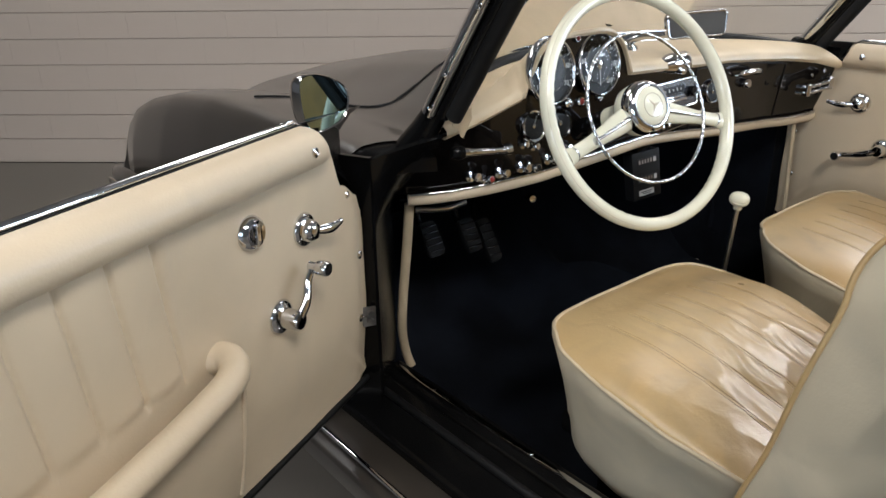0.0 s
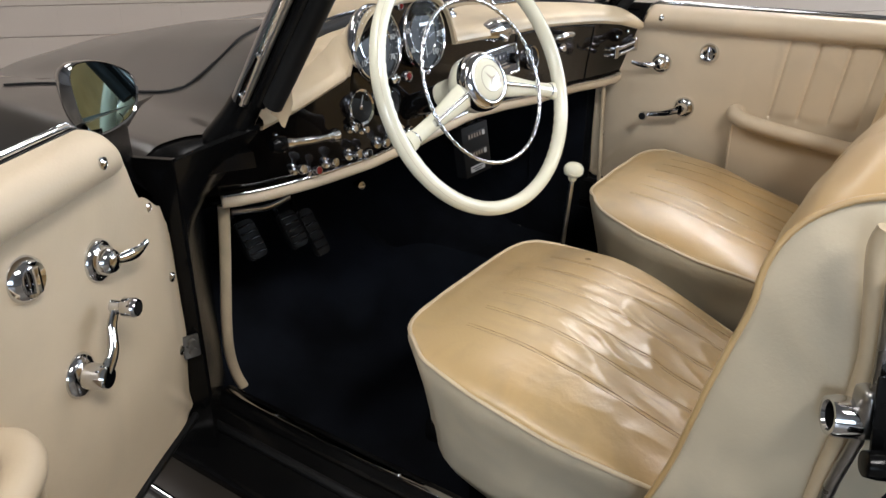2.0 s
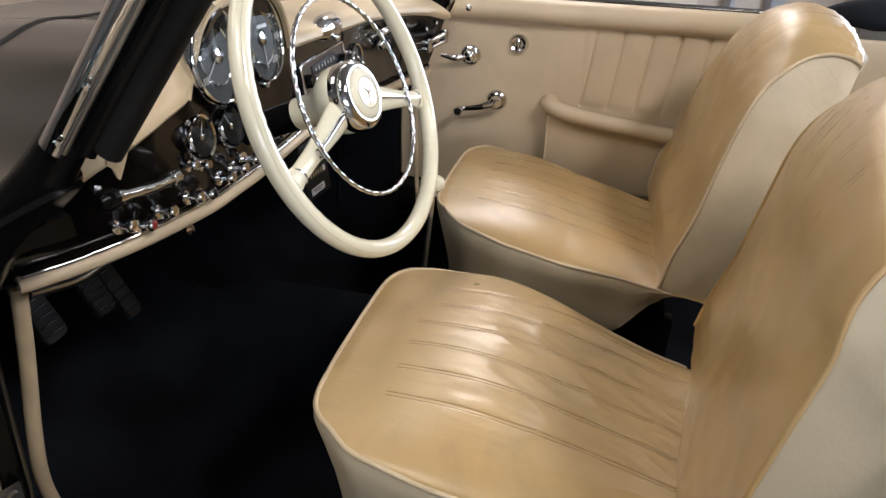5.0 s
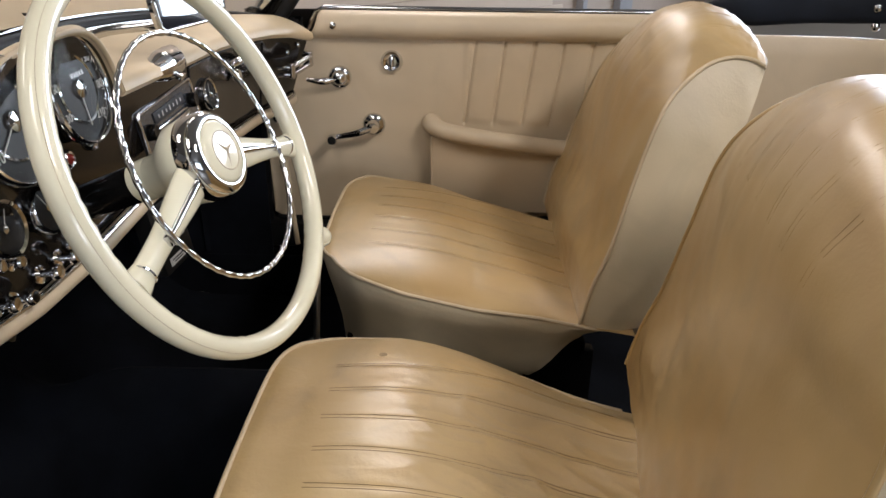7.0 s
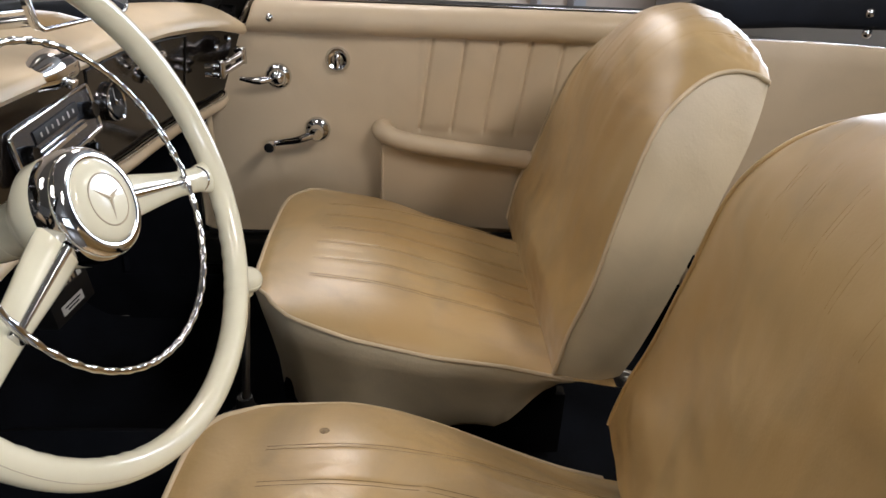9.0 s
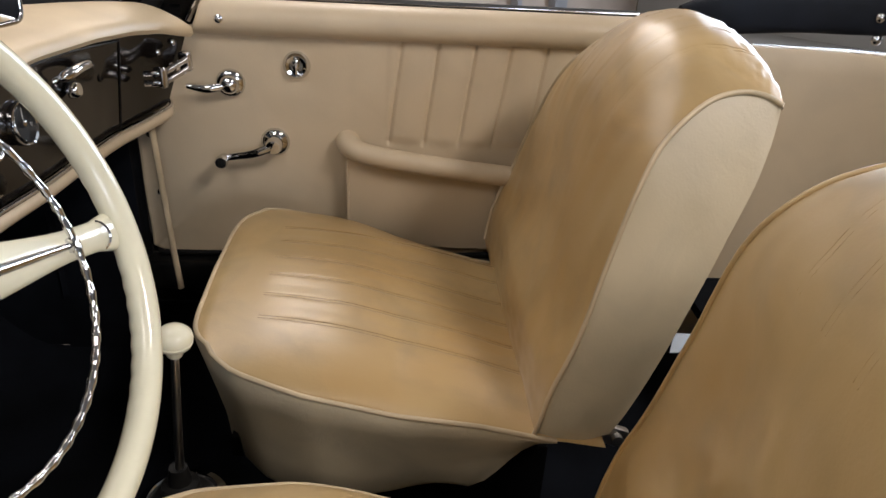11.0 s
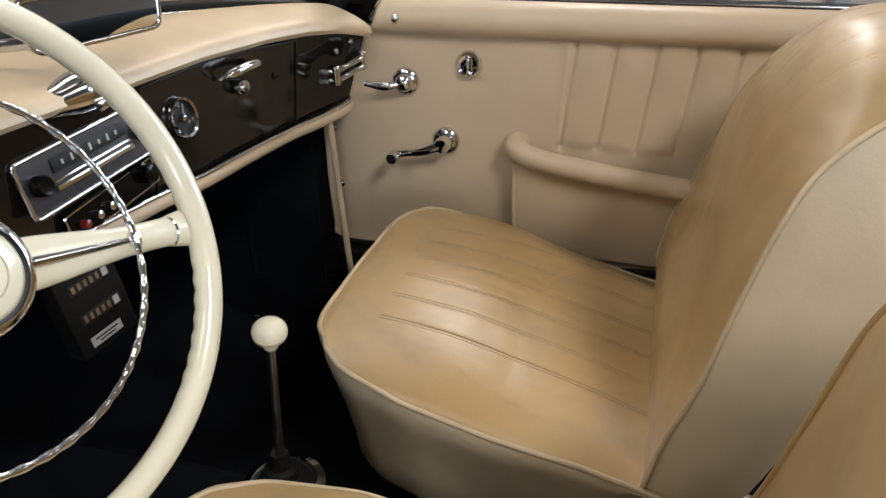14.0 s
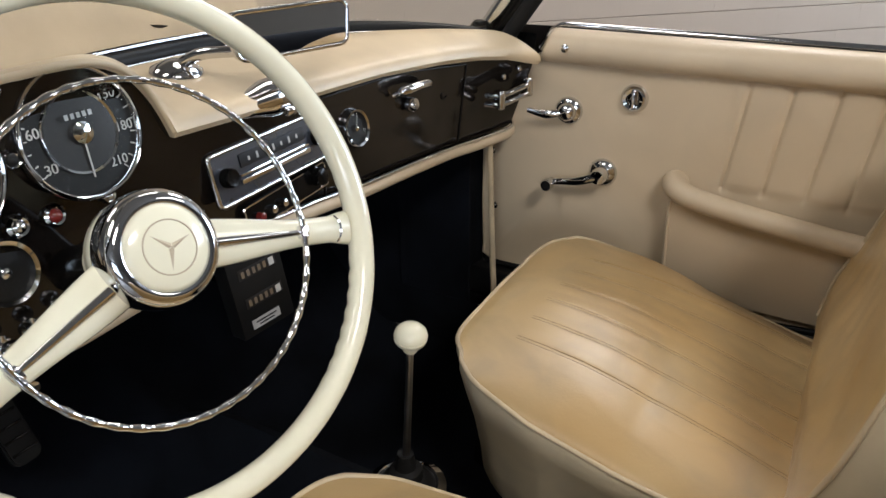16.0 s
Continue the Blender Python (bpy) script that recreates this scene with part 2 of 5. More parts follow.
def lettering(text, size, m, depth=0.0003):
    c = bpy.data.curves.new("text", "FONT")
    c.body, c.size, c.extrude, c.align_x, c.align_y = text, size, depth, "CENTER", "CENTER"
    ob = bpy.data.objects.new("text", c)
    mesh = bpy.data.meshes.new_from_object(ob)
    bm = bmesh.new()
    bm.from_mesh(mesh)
    bm.transform(m)
    bpy.data.objects.remove(ob)
    bpy.data.meshes.remove(mesh)
    bpy.data.curves.remove(c)
    return bm


def rounded_rect(w, h, r, n=5):
    out = []
    for cx, cy, a0 in ((w / 2 - r, h / 2 - r, 0), (-w / 2 + r, h / 2 - r, 90), (-w / 2 + r, -h / 2 + r, 180), (w / 2 - r, -h / 2 + r, 270)):
        for k in range(n):
            a = radians(a0 + 90 * k / (n - 1))
            out.append((cx + r * math.cos(a), cy + r * math.sin(a)))
    return out


def bump1(x, w):
    return np.exp(-((x / w) ** 2))


def step(a, b, x):
    t = np.clip((x - a) / (b - a), 0, 1)
    return t * t * (3 - 2 * t)


# ---- the showroom ----
WN = Vector((0.6792, 0.7339, 0))   # from the car towards the block wall
WH = Vector((0.7339, -0.6792, 0))  # along the wall
WALL = 2.72                        # the wall's distance from the origin along WN


def room_point(along, out, z):
    return WH * along + WN * out + Vector((0, 0, z))


def room_box(a0, a1, o0, o1, z0, z1):
    m = Matrix.Translation(room_point((a0 + a1) / 2, (o0 + o1) / 2, (z0 + z1) / 2)) @ pose(0, 0, 0, 0, 0, math.degrees(math.atan2(WH.y, WH.x)))
    return rbox((abs(a1 - a0), abs(o1 - o0), abs(z1 - z0)), m, 0)


tagged(part("floor", room_box(-8, 7, -8, WALL, -0.2, 0), FLOOR, smooth=False), "dark grey-brown coated showroom floor", "floor", kind="structure")
wall_north = tagged(part("wall_north", room_box(-8, 7, WALL + 0.012, WALL + 0.2, 0, 3.4), MORTAR, smooth=False), "cream painted concrete block wall", "wall", kind="structure")
for nm, box in (("wall_south", (-8, 7, -8.2, -8, 0, 3.4)), ("wall_west", (-8.2, -8, -8, WALL, 0, 3.4)), ("wall_east", (7, 7.2, -8, WALL, 0, 3.4))):
    tagged(part(nm, room_box(*box), FARWALL, smooth=False), "plain grey painted showroom wall", "wall", kind="structure")
tagged(part("ceiling", room_box(-8.2, 7.2, -8.2, WALL + 0.2, 3.4, 3.5), PLASTER, smooth=False), "grey showroom ceiling", "ceiling", kind="structure")


# ---- car seats ----
def seat(xc, label, lean=0.0):
    base = thing("bucket_seat", (xc, -0.25, 0.27), label, "seat", "front seats")
    depth = 0.56 + 0.6 * lean

    def edge(v):
        """Half width, y of the middle, height of the piping at v (0 front, 1 rear)."""
        knots = (0, 0.03, 0.10, 0.28, 0.5, 0.7, 0.85, 1.0)
        if lean:
            w = np.interp(v, knots, (0.211, 0.219, 0.243, 0.265, 0.276, 0.275, 0.272, 0.276))
            z = np.interp(v, knots, (0.585, 0.583, 0.574, 0.562, 0.546, 0.540, 0.536, 0.520))
        else:
            w = np.interp(v, knots, (0.212, 0.232, 0.254, 0.274, 0.284, 0.297, 0.308, 0.310))
            z = np.interp(v, knots, (0.592, 0.590, 0.579, 0.555, 0.532, 0.526, 0.515, 0.502))
        return w, -depth * v, z

    # top of the cushion: u across, v from the front to the rear
    nu, nv = 240, 100
    rows = []
    for j in range(nv):
        v = j / (nv - 1)
        w, y, z = edge(v)
        row = []
        for i in range(nu):
            u = -1 + 2 * i / (nu - 1)
            x = u * w
            nose = 0.006 * (1 - u * u) * (1 - v) ** 4 - 0.026 * abs(u) ** 9 * (1 - v) ** 9
            rim = max(0.0, 1 - abs(u) ** 2.6)
            rise = rim ** 0.6 * 0.044 * (1 - step(0.45, 0.95, v)) * (math.sin(min(1.0, v / 0.40) * math.pi / 2) ** 0.85)
            sink = (0.019 + 0.019 * u) * step(0.3, 1.0, v) if lean else 0.0
            sink += (0.066 if lean else 0.070) * step(0.45, 1.0, u) * step(0.25, 0.9, v)
            hollow = -0.016 * bump1(u, 0.55) * bump1(v - 0.7, 0.3)
            mid = step(0.80, 0.66, abs(x) / 0.21)
            groove = sum(bump1(x - (k - 2.5) * 0.056 * (1 + 0.25 * v), 0.0045) for k in range(6)) * step(0.14, 0.22, v)
            puff = 0.0006 * abs(math.sin((x / (0.056 * (1 + 0.25 * v))) * math.pi)) * mid * step(0.10, 0.2, v)
            p = Vector((x * 9 + xc * 7, v * 3.2, 0.3))
            crease = 0.0022 * noise.noise(p) + 0.0010 * noise.noise(Vector((x * 22 + xc * 3, v * 9, 2)))
            ridge = 0.0080 * (0.5 - abs(noise.noise(Vector((x * 17 + v * 3 + xc * 11, v * 5.0 - x * 4, 5)))) ** 0.7) * bump1(v - 0.60, 0.26) * (1.0 if xc < 0 else 0.2)
            ridge += 0.0022 * (0.5 - abs(noise.noise(Vector((x * 46 + v * 9, v * 8 - x * 9, 8)))) ** 0.8) * bump1(v - 0.55, 0.24) * (1.0 if xc < 0 else 0.25)
            row.append((xc + x, y + nose, z + rise - sink + hollow + puff - 0.0012 * groove + (crease + ridge) * rim))
        rows.append(row)
    rows = np.array(rows)
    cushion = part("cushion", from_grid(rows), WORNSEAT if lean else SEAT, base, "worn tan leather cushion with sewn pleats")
    # the outline of the cushion's top, from the rear left round the front to the rear right
    line = np.concatenate([rows[:88][::-3, 0], rows[0, 2:-2:6], rows[:88][::3, -1]])
    part("piping", tube(line, 0.0036, 8), PIPING, cushion)
    seams = []
    for k in range(6):
        for off in (-0.0032, 0.0032):
            run = []
            for j in range(15, nv - 6, 2):
                w = edge(j / (nv - 1))[0]
                f = (((k - 2.5) * 0.056 * (1 + 0.25 * j / (nv - 1)) + off) / w + 1) / 2 * (nu - 1)
                i0 = int(np.clip(f, 0, nu - 2))
                run.append(rows[j, i0] * (1 - f + i0) + rows[j, i0 + 1] * (f - i0))
            seams.append(tube(run, 0.0005, 5))
    part("seam", merge(*seams), STITCH, cushion, "sewn double seams")
    if lean:
        # a small dark mark worn into the leather near the front
        spot = min(rows.reshape(-1, 3), key=lambda q: (q[0] + 0.213) ** 2 + (q[1] + 0.150) ** 2)
        part("worn_mark", lathe([(0.0062, -0.0012), (0.0058, 0.0005), (0.0, 0.0006)], spot, (0.10, 0.02, 1), 18), SPOT, cushion, "small dark worn mark")
    # skirt under the piping
    skirt = []
    for d, inset in ((0, 0), (0.015, -0.003), (0.05, 0.006), (0.10, 0.020), (0.15, 0.030), (0.20, 0.036), (0.222, 0.048)):
        ring = []
        for n, q in enumerate(line):
            c = np.array((xc, -0.28, 0))
            away = (q - c) * (1, 1, 0)
            away /= np.linalg.norm(away)
            f = 1 - 0.34 * step(-0.15, -0.40, q[1]) - 0.50 * step(-0.40, -0.50, q[1])
            wave = 0.002 * noise.noise(Vector(q * 14) + Vector((0, 0, d * 20)))
            ring.append(q - away * (inset + wave) - np.array((0, 0, d * f)))
        skirt.append(ring)
    part("skirt", from_grid(skirt), GUSSET, base, "beige leather cushion sides")
    part("seat_pan", rbox((0.40, 0.46, 0.04), pose(xc, -0.27, 0.40), 0.01), BLACK, base)
    for s in (-1, 1):
        part("runner", rbox((0.03, 0.40, 0.13), pose(xc + s * 0.17, -0.32, 0.325), 0.006), BLACK, base, "black seat runner")

    # backrest: its side edge, from the front bottom up over the shoulder to the rear top
    side_edge = smooth_path([  # half width, y, z, crown of the face
        (0.296, -0.462, 0.505, 0.000), (0.301, -0.468, 0.540, 0.005), (0.300, -0.478, 0.590, 0.009), (0.293, -0.503, 0.660, 0.010), (0.274, -0.530, 0.760, 0.018),
        (0.250, -0.560, 0.850, 0.032), (0.225, -0.590, 0.900, 0.044), (0.200, -0.640, 0.940, 0.060), (0.190, -0.682, 0.953, 0.060), (0.194, -0.715, 0.951, 0.050), (0.205, -0.736, 0.941, 0.036)], 84)
    side_edge[:, 1] -= lean * (0.5 + 0.3 * step(0.45, 0.62, side_edge[:, 2]))
    side_edge[:, 2] += 0.013 * step(0.80, 0.94, side_edge[:, 2]) * (lean > 0)
    tang = np.gradient(side_edge[:, 1:3], axis=0)
    tang /= np.linalg.norm(tang, axis=1)[:, None]
    n_front = 110
    face = []
    for k, (w, y, z, crown) in enumerate(side_edge):
        row = []
        for i in range(n_front):
            u = -1 + 2 * i / (n_front - 1)
            x = u * w
            f = k / len(side_edge)
            arch = 1 - abs(u) ** 2.3
            groove = 0.35 * sum(bump1(x - (m - 2.5) * 0.046, 0.003) for m in range(6)) * step(0.18, 0.26, f)
            puff = 0.0003 * abs(math.sin(x / 0.046 * math.pi)) * step(0.15, 0.12, abs(x))
            soft = 0.0050 * noise.noise(Vector((x * 7 + xc * 5, f * 7, 1))) + 0.0020 * noise.noise(Vector((x * 24, f * 22 + xc, 4)))
            crinkle = 0.0025 * noise.noise(Vector((x * 55, f * 60, xc))) * step(0.72, 0.9, f)
            h = crown * arch + (puff - 0.0008 * groove + soft + crinkle) * min(1.0, 6 * (1 - abs(u)))
            row.append((xc + x, y + h * tang[k][1], z - h * tang[k][0]))
        face.append(row)
    face = np.array(face)

    def outward(z):
        """The driver's backrest stands out and forward at its outer side."""
        return np.stack([np.interp(z, (0.48, 0.66, 0.85, 0.94), (-0.036, -0.050, -0.086, -0.112)), np.interp(z, (0.48, 0.66, 0.85, 0.94), (0.060, 0.075, 0.086, 0.120))], -1) * (lean > 0)

    for k in range(len(face)):
        share = ((1 - np.linspace(-1, 1, n_front)) / 2)[:, None] ** 1.3
        face[k, :, :2] += share * outward(side_edge[k][2])
        if lean:
            z = side_edge[k][2]
            face[k, :, :2] += (1 - share ** (1 / 1.3)) ** 1.3 * np.array((np.interp(z, (0.76, 0.85, 0.94), (0, 0.018, 0.045)), np.interp(z, (0.50, 0.62, 0.85), (-0.032, -0.026, 0))))
    backrest = part("backrest", from_grid(face), SEAT, base, "tan leather backrest with pleats and a padded top")
    stitches = []
    for m in range(6):
        for off in (-0.003, 0.003):
            run = []
            for k in range(46, len(face), 2):
                f = (((m - 2.5) * 0.046 + off) / side_edge[k][0] + 1) / 2 * (n_front - 1)
                i0 = int(np.clip(f, 0, n_front - 2))
                run.append(face[k, i0] * (1 - f + i0) + face[k, i0 + 1] * (f - i0))
            stitches.append(tube(run, 0.0003, 5))
    part("seam", merge(*stitches), SEAT, backrest, "faint sewn double seams")
    rear_y = lambda z: float(np.interp(z, (0.505, 0.60, 0.70, 0.80, 0.90, 0.941), (-0.570, -0.605, -0.642, -0.680, -0.722, -0.736))) - lean
    fr = np.linspace(0, 1, len(face))
    for col, nm in ((0, -1), (-1, 1)):
        edge_line = face[:, col]
        zs = 0.505 + (edge_line[-1][2] - 0.505) * fr
        rear_w = np.interp(zs, side_edge[:66, 2], side_edge[:66, 0])
        rear = np.array([(xc + nm * (rear_w[k] - 0.010 * (1 - fr[k])), rear_y(zs[k]), zs[k]) for k in range(len(face))])
        if nm < 0:
            rear[:, 0] += outward(zs)[:, 0]
            rear[:, 1] += outward(zs)[:, 1] * 0.5
        elif lean:
            rear[:, 0] += np.interp(zs, (0.76, 0.85, 0.94), (0, 0.018, 0.045))
        rear[-1] = edge_line[-1]
        strips = []
        for k in range(11):
            f = k / 10
            belly = nm * 0.010 * math.sin(math.pi * f)
            strips.append(edge_line * (1 - f) + rear * f + np.array([(belly * (1 - fr[m] ** 3) + 0.003 * math.sin(math.pi * f) * noise.noise(Vector(q * 11) + Vector((0, f * 2, 0))), 0, 0) for m, q in enumerate(edge_line)]))
        part("gusset", from_grid(strips), GUSSET, base, "smooth beige leather side of the backrest")
        part("piping", tube(edge_line[::2] + (nm * 0.002, 0, 0.001), 0.0034, 10), SEAT if lean else PIPING, backrest)
    rear_rows = []
    for f in np.linspace(0, 1, 14):
        h = 0.505 + f * (side_edge[-1][2] - 0.505)
        w = np.interp(h, side_edge[:66, 2], side_edge[:66, 0]) - 0.010 * (1 - f)
        u = np.linspace(-1, 1, 24)
        out = ((1 - u) / 2)[:, None] ** 1.3 * outward(h)
        out[:, 0] += ((1 + u) / 2) ** 1.3 * np.interp(h, (0.76, 0.85, 0.94), (0, 0.018, 0.045)) * (lean > 0)
        rear_rows.append(np.stack([xc + u * w + out[:, 0], rear_y(h) - 0.046 * f ** 2 * (1 - np.abs(u) ** 2.3) + 0.5 * out[:, 1], np.full(24, h)], 1))
    rear_rows.append(face[-1][np.linspace(0, n_front - 1, 24).astype(int)])
    part("back_cover", from_grid(rear_rows), GUSSET, base, "beige backrest rear")
    for s in (-1, 1):
        part("hinge", merge(rbox((0.012, 0.05, 0.03), pose(xc + s * 0.27, -0.575 - lean, 0.492, 20), 0.004), tube([(xc + s * 0.262, -0.585 - lean, 0.490), (xc + s * 0.285, -0.585 - lean, 0.490)], 0.008)), STEEL, base, "steel backrest hinge")
    return base


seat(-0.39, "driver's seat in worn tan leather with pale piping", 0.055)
seat(0.31, "passenger seat in worn tan leather with pale piping")


# ---- car doors ----
HINGE, SWING = Vector((-0.724, 0.288, 0)), radians(-63.4)


def place_door(ob_parts, opened):
    """Turns the meshes of the driver's door about its hinge."""
    turn = Matrix.Translation(HINGE) @ Matrix.Rotation(SWING, 4, "Z") @ Matrix.Translation((0.733, -0.287, 0))
    for ob in ob_parts:
        ob.data.transform(turn)


def door(side):
    opened = side < 0
    base = thing("side_door", (XC + side * 0.80, -0.2, 0.40) if not opened else (-1.2, 0.05, 0.40),
                 "open driver's door trimmed in cream leather with chrome fittings" if opened else "closed passenger door trimmed in cream leather with chrome fittings", "car door", "car doors")
    made = []
    X = lambda d: XC + side * (0.70 + d)  # d: outwards from the panel's face

    def add(name, bm, mat, parent, label="", smooth=True):
        if side < 0:
            bmesh.ops.reverse_faces(bm, faces=bm.faces)
            bmesh.ops.recalc_face_normals(bm, faces=bm.faces)
        ob = part(name, bm, mat, parent, label, smooth)
        made.append(ob)
        return ob

    # trim panel with its sewn pleats
    Y0, Y1 = -0.72, 0.222
    pleats = (-0.254, -0.319, -0.386, -0.452, -0.519, -0.586) if opened else (-0.272, -0.341, -0.411, -0.478, -0.547, -0.616)
    nu, nv = 420, 60
    rows = []
    for i in range(nu):
        y = Y0 + (Y1 - Y0) * i / (nu - 1)
        row = []
        top = 0.893 - 0.060 * step(0.125, 0.150, y) - 0.030 * step(0.15, 0.20, y) - 0.035 * step(0.195, 0.222, y) ** 2
        bottom = 0.432 + 0.02 * step(-0.2, -0.72, y) + 0.01 * step(0.2, 0.222, y)
        for j in range(nv):
            z = bottom + (top - bottom) * j / (nv - 1)
            inside = step(0.683, 0.69, z)
            d = 0.0
            for k, yp in enumerate(pleats):
                d += 0.0042 * bump1(y - (yp + 0.11 * (0.79 - z)), 0.0032) * inside
            if y < pleats[0] + 0.02:
                q = ((y - 0.11 * (0.79 - z)) - pleats[0]) / (pleats[0] - pleats[1])
                d -= 0.0045 * abs(math.sin(q * math.pi)) * inside * step(pleats[0] + 0.02, pleats[0], y)
            d += 0.004 * bump1(z - 0.689, 0.003) * step(-0.245, -0.26, y)
            d += 0.0025 * noise.noise(Vector((y * 6, z * 6, side))) + 0.0012 * noise.noise(Vector((y * 20, z * 20, side + 3)))
            # dimples round the fittings, folds at the front corner
            for (fy, fz) in ((-0.086, 0.833), (0.038, 0.795), (-0.04, 0.68)):
                r2 = (y - fy) ** 2 + (z - fz) ** 2
                d += 0.004 * math.exp(-r2 / 0.0012)
            fold = (y - 0.20) + 0.9 * (z - 0.50)
            d -= 0.006 * math.exp(-((fold + 0.035) / 0.010) ** 2) * step(0.56, 0.47, z) * step(0.02, 0.12, y)
            d += 0.010 * step(0.16, 0.222, y) ** 2
            row.append((X(0.0 + d + 0.012 * step(0.6, 0.43, z)), y, z))
        rows.append(row)
    rows = np.array(rows)
    panel = add("trim_panel", from_grid(rows), PANEL, base, "cream leather trim with sewn pleats")
    add("panel_edge", tube(np.concatenate([rows[126:-1:12, 0] + (side * 0.004, 0, -0.002), rows[-1, ::4] + (side * 0.004, 0.002, 0)]), 0.004, 8), PIPING, panel)
    # padded roll along the top
    prof = [(0.012, 0.887), (-0.004, 0.886), (-0.014, 0.890), (-0.022, 0.899), (-0.026, 0.911), (-0.024, 0.924), (-0.016, 0.936), (-0.004, 0.943), (0.010, 0.946), (0.024, 0.946)]
    prof = smooth_path([(a, b, 0) for a, b in prof], 24)
    rolls = []
    for i, y in enumerate(np.linspace(-0.72, 0.118, 90)):
        f = step(0.07, 0.119, y)
        row = []
        for a, z, _ in prof:
            a2, z2 = a, z
            drop = 0.055 * max(0, z - 0.889) / 0.06 * f ** 2.2
            row.append((X(a2 + 0.018 * f ** 3 + 0.0012 * noise.noise(Vector((y * 9, z * 30, side)))), y - 0.02 * f * (z - 0.88) / 0.06, z2 - drop))
        rolls.append(row)
    roll = add("top_roll", from_grid(rolls), PANEL, base, "padded cream leather top roll")
    add("roll_end", from_grid([rolls[-1], [(X(0.030), 0.118, min(q[2], 0.93)) for q in rolls[-1]]]), PANEL, roll)
    add("waist_strip", merge(tube([(X(0.030), y, 0.949 - 0.05 * step(0.07, 0.12, y) ** 2) for y in np.linspace(-0.73, 0.115, 40)], 0.0065, 8, flat=0.8)), CHROME, base, "bright chrome waist strip")
    add("glass_seal", tube([(X(0.0225), y, 0.9455) for y in np.linspace(-0.73, 0.08, 24)], 0.002, 8), RUBBER, base)
    # shell and outer skin
    skin = []
    for z, d in ((0.415, 0.055), (0.44, 0.075), (0.55, 0.110), (0.68, 0.135), (0.80, 0.130), (0.88, 0.100), (0.93, 0.060), (0.947, 0.035)):
        skin.append([(X(d - 0.06 * step(0.0, 0.26, y) * 0.4), y, z) for y in np.linspace(-0.74, 0.255, 24)])
    add("outer_skin", from_grid(skin), PAINT, base, "dark brown painted outer skin")
    add("door_shell", merge(
        from_grid([[(X(0.016), y, 0.425) for y in np.linspace(-0.74, 0.22, 12)], [(X(0.055), y, 0.415) for y in np.linspace(-0.74, 0.255, 12)]]),
        from_grid([[(X(0.022), 0.222 - 0.10 * step(0.80, 0.90, z), z) for z in np.linspace(0.425, 0.93, 14)], [(X(0.06), 0.252, z) for z in np.linspace(0.415, 0.93, 14)]]),
        from_grid([[(X(0.0), -0.722, z) for z in np.linspace(0.425, 0.94, 14)], [(X(0.11), -0.742, z) for z in np.linspace(0.415, 0.94, 14)]])), BLACK, base)
    add("bottom_seal", tube([(X(0.010), y, 0.428 + 0.018 * step(-0.2, -0.72, y)) for y in np.linspace(-0.73, 0.215, 30)], 0.006, 8), RUBBER, base)
    # lock button, handle, winder
    inw = (-side, 0, 0)
    c = (X(0.004), -0.086, 0.833)
    lock = add("lock_escutcheon", lathe([(0.0, 0.006), (0.012, 0.006), (0.0135, 0.012), (0.019, 0.0135), (0.024, 0.009), (0.0265, 0.0)], c, inw, 28), CHROME, base, "round chrome lock escutcheon")
    add("lock_slider", rbox((0.012, 0.010, 0.030), pose(c[0] - side * 0.014, c[1], c[2]), 0.004), CHROME, lock)
    c = (X(0.004), 0.038, 0.795)
    boss = add("door_handle", lathe([(0.027, 0.0), (0.0275, 0.004), (0.024, 0.010), (0.018, 0.012), (0.017, 0.019), (0.012, 0.026), (0.0, 0.028)], c, inw, 28), CHROME, base, "chrome door handle")
    lever = smooth_path([(c[0] - side * 0.020, c[1] + 0.0, c[2]), (c[0] - side * 0.026, c[1] + 0.022, c[2] - 0.004), (c[0] - side * 0.030, c[1] + 0.043, c[2] - 0.006), (c[0] - side * 0.033, c[1] + (0.074 if side > 0 else 0.062), c[2] - 0.001)], 20)
    add("lever", tube(lever, 0.0045 + 0.004 * np.sin(np.linspace(0.2, 2.9, 20)) ** 2, 10, flat=0.6), CHROME, boss)
    c = (X(0.004), -0.040, 0.682)
    end = (X(-0.055), 0.056, 0.655) if side > 0 else (X(-0.055), 0.012, 0.748)
    wind = add("window_winder", lathe([(0.0275, 0.0), (0.028, 0.004), (0.023, 0.010), (0.016, 0.013), (0.0155, 0.034), (0.013, 0.040), (0.0, 0.041)], c, inw, 28), CHROME, base, "chrome window winder")
    arm = smooth_path([(X(-0.030), c[1], c[2]), (X(-0.033), c[1] * 0.6 + end[1] * 0.4, c[2] * 0.6 + end[2] * 0.4 - 0.004), (X(-0.026), c[1] * 0.25 + end[1] * 0.75, c[2] * 0.25 + end[2] * 0.75 - 0.003), (X(-0.028), end[1], end[2])], 20)
    add("crank_arm", tube(arm, np.linspace(0.0095, 0.006, 20), 10, flat=0.7), CHROME, wind)
    add("crank_knob", lathe([(0.0, -0.002), (0.008, 0.0), (0.0075, 0.012), (0.012, 0.016), (0.0125, 0.030), (0.010, 0.034), (0.008, 0.034), (0.0075, 0.031), (0.0, 0.031)], (X(-0.022), end[1], end[2]), inw, 20), CHROME, wind)
    add("crank_cap", lathe([(0.0078, 0.0), (0.0075, 0.0025), (0.0, 0.003)], (X(-0.0535), end[1], end[2]), inw, 16), RUBBER, wind)
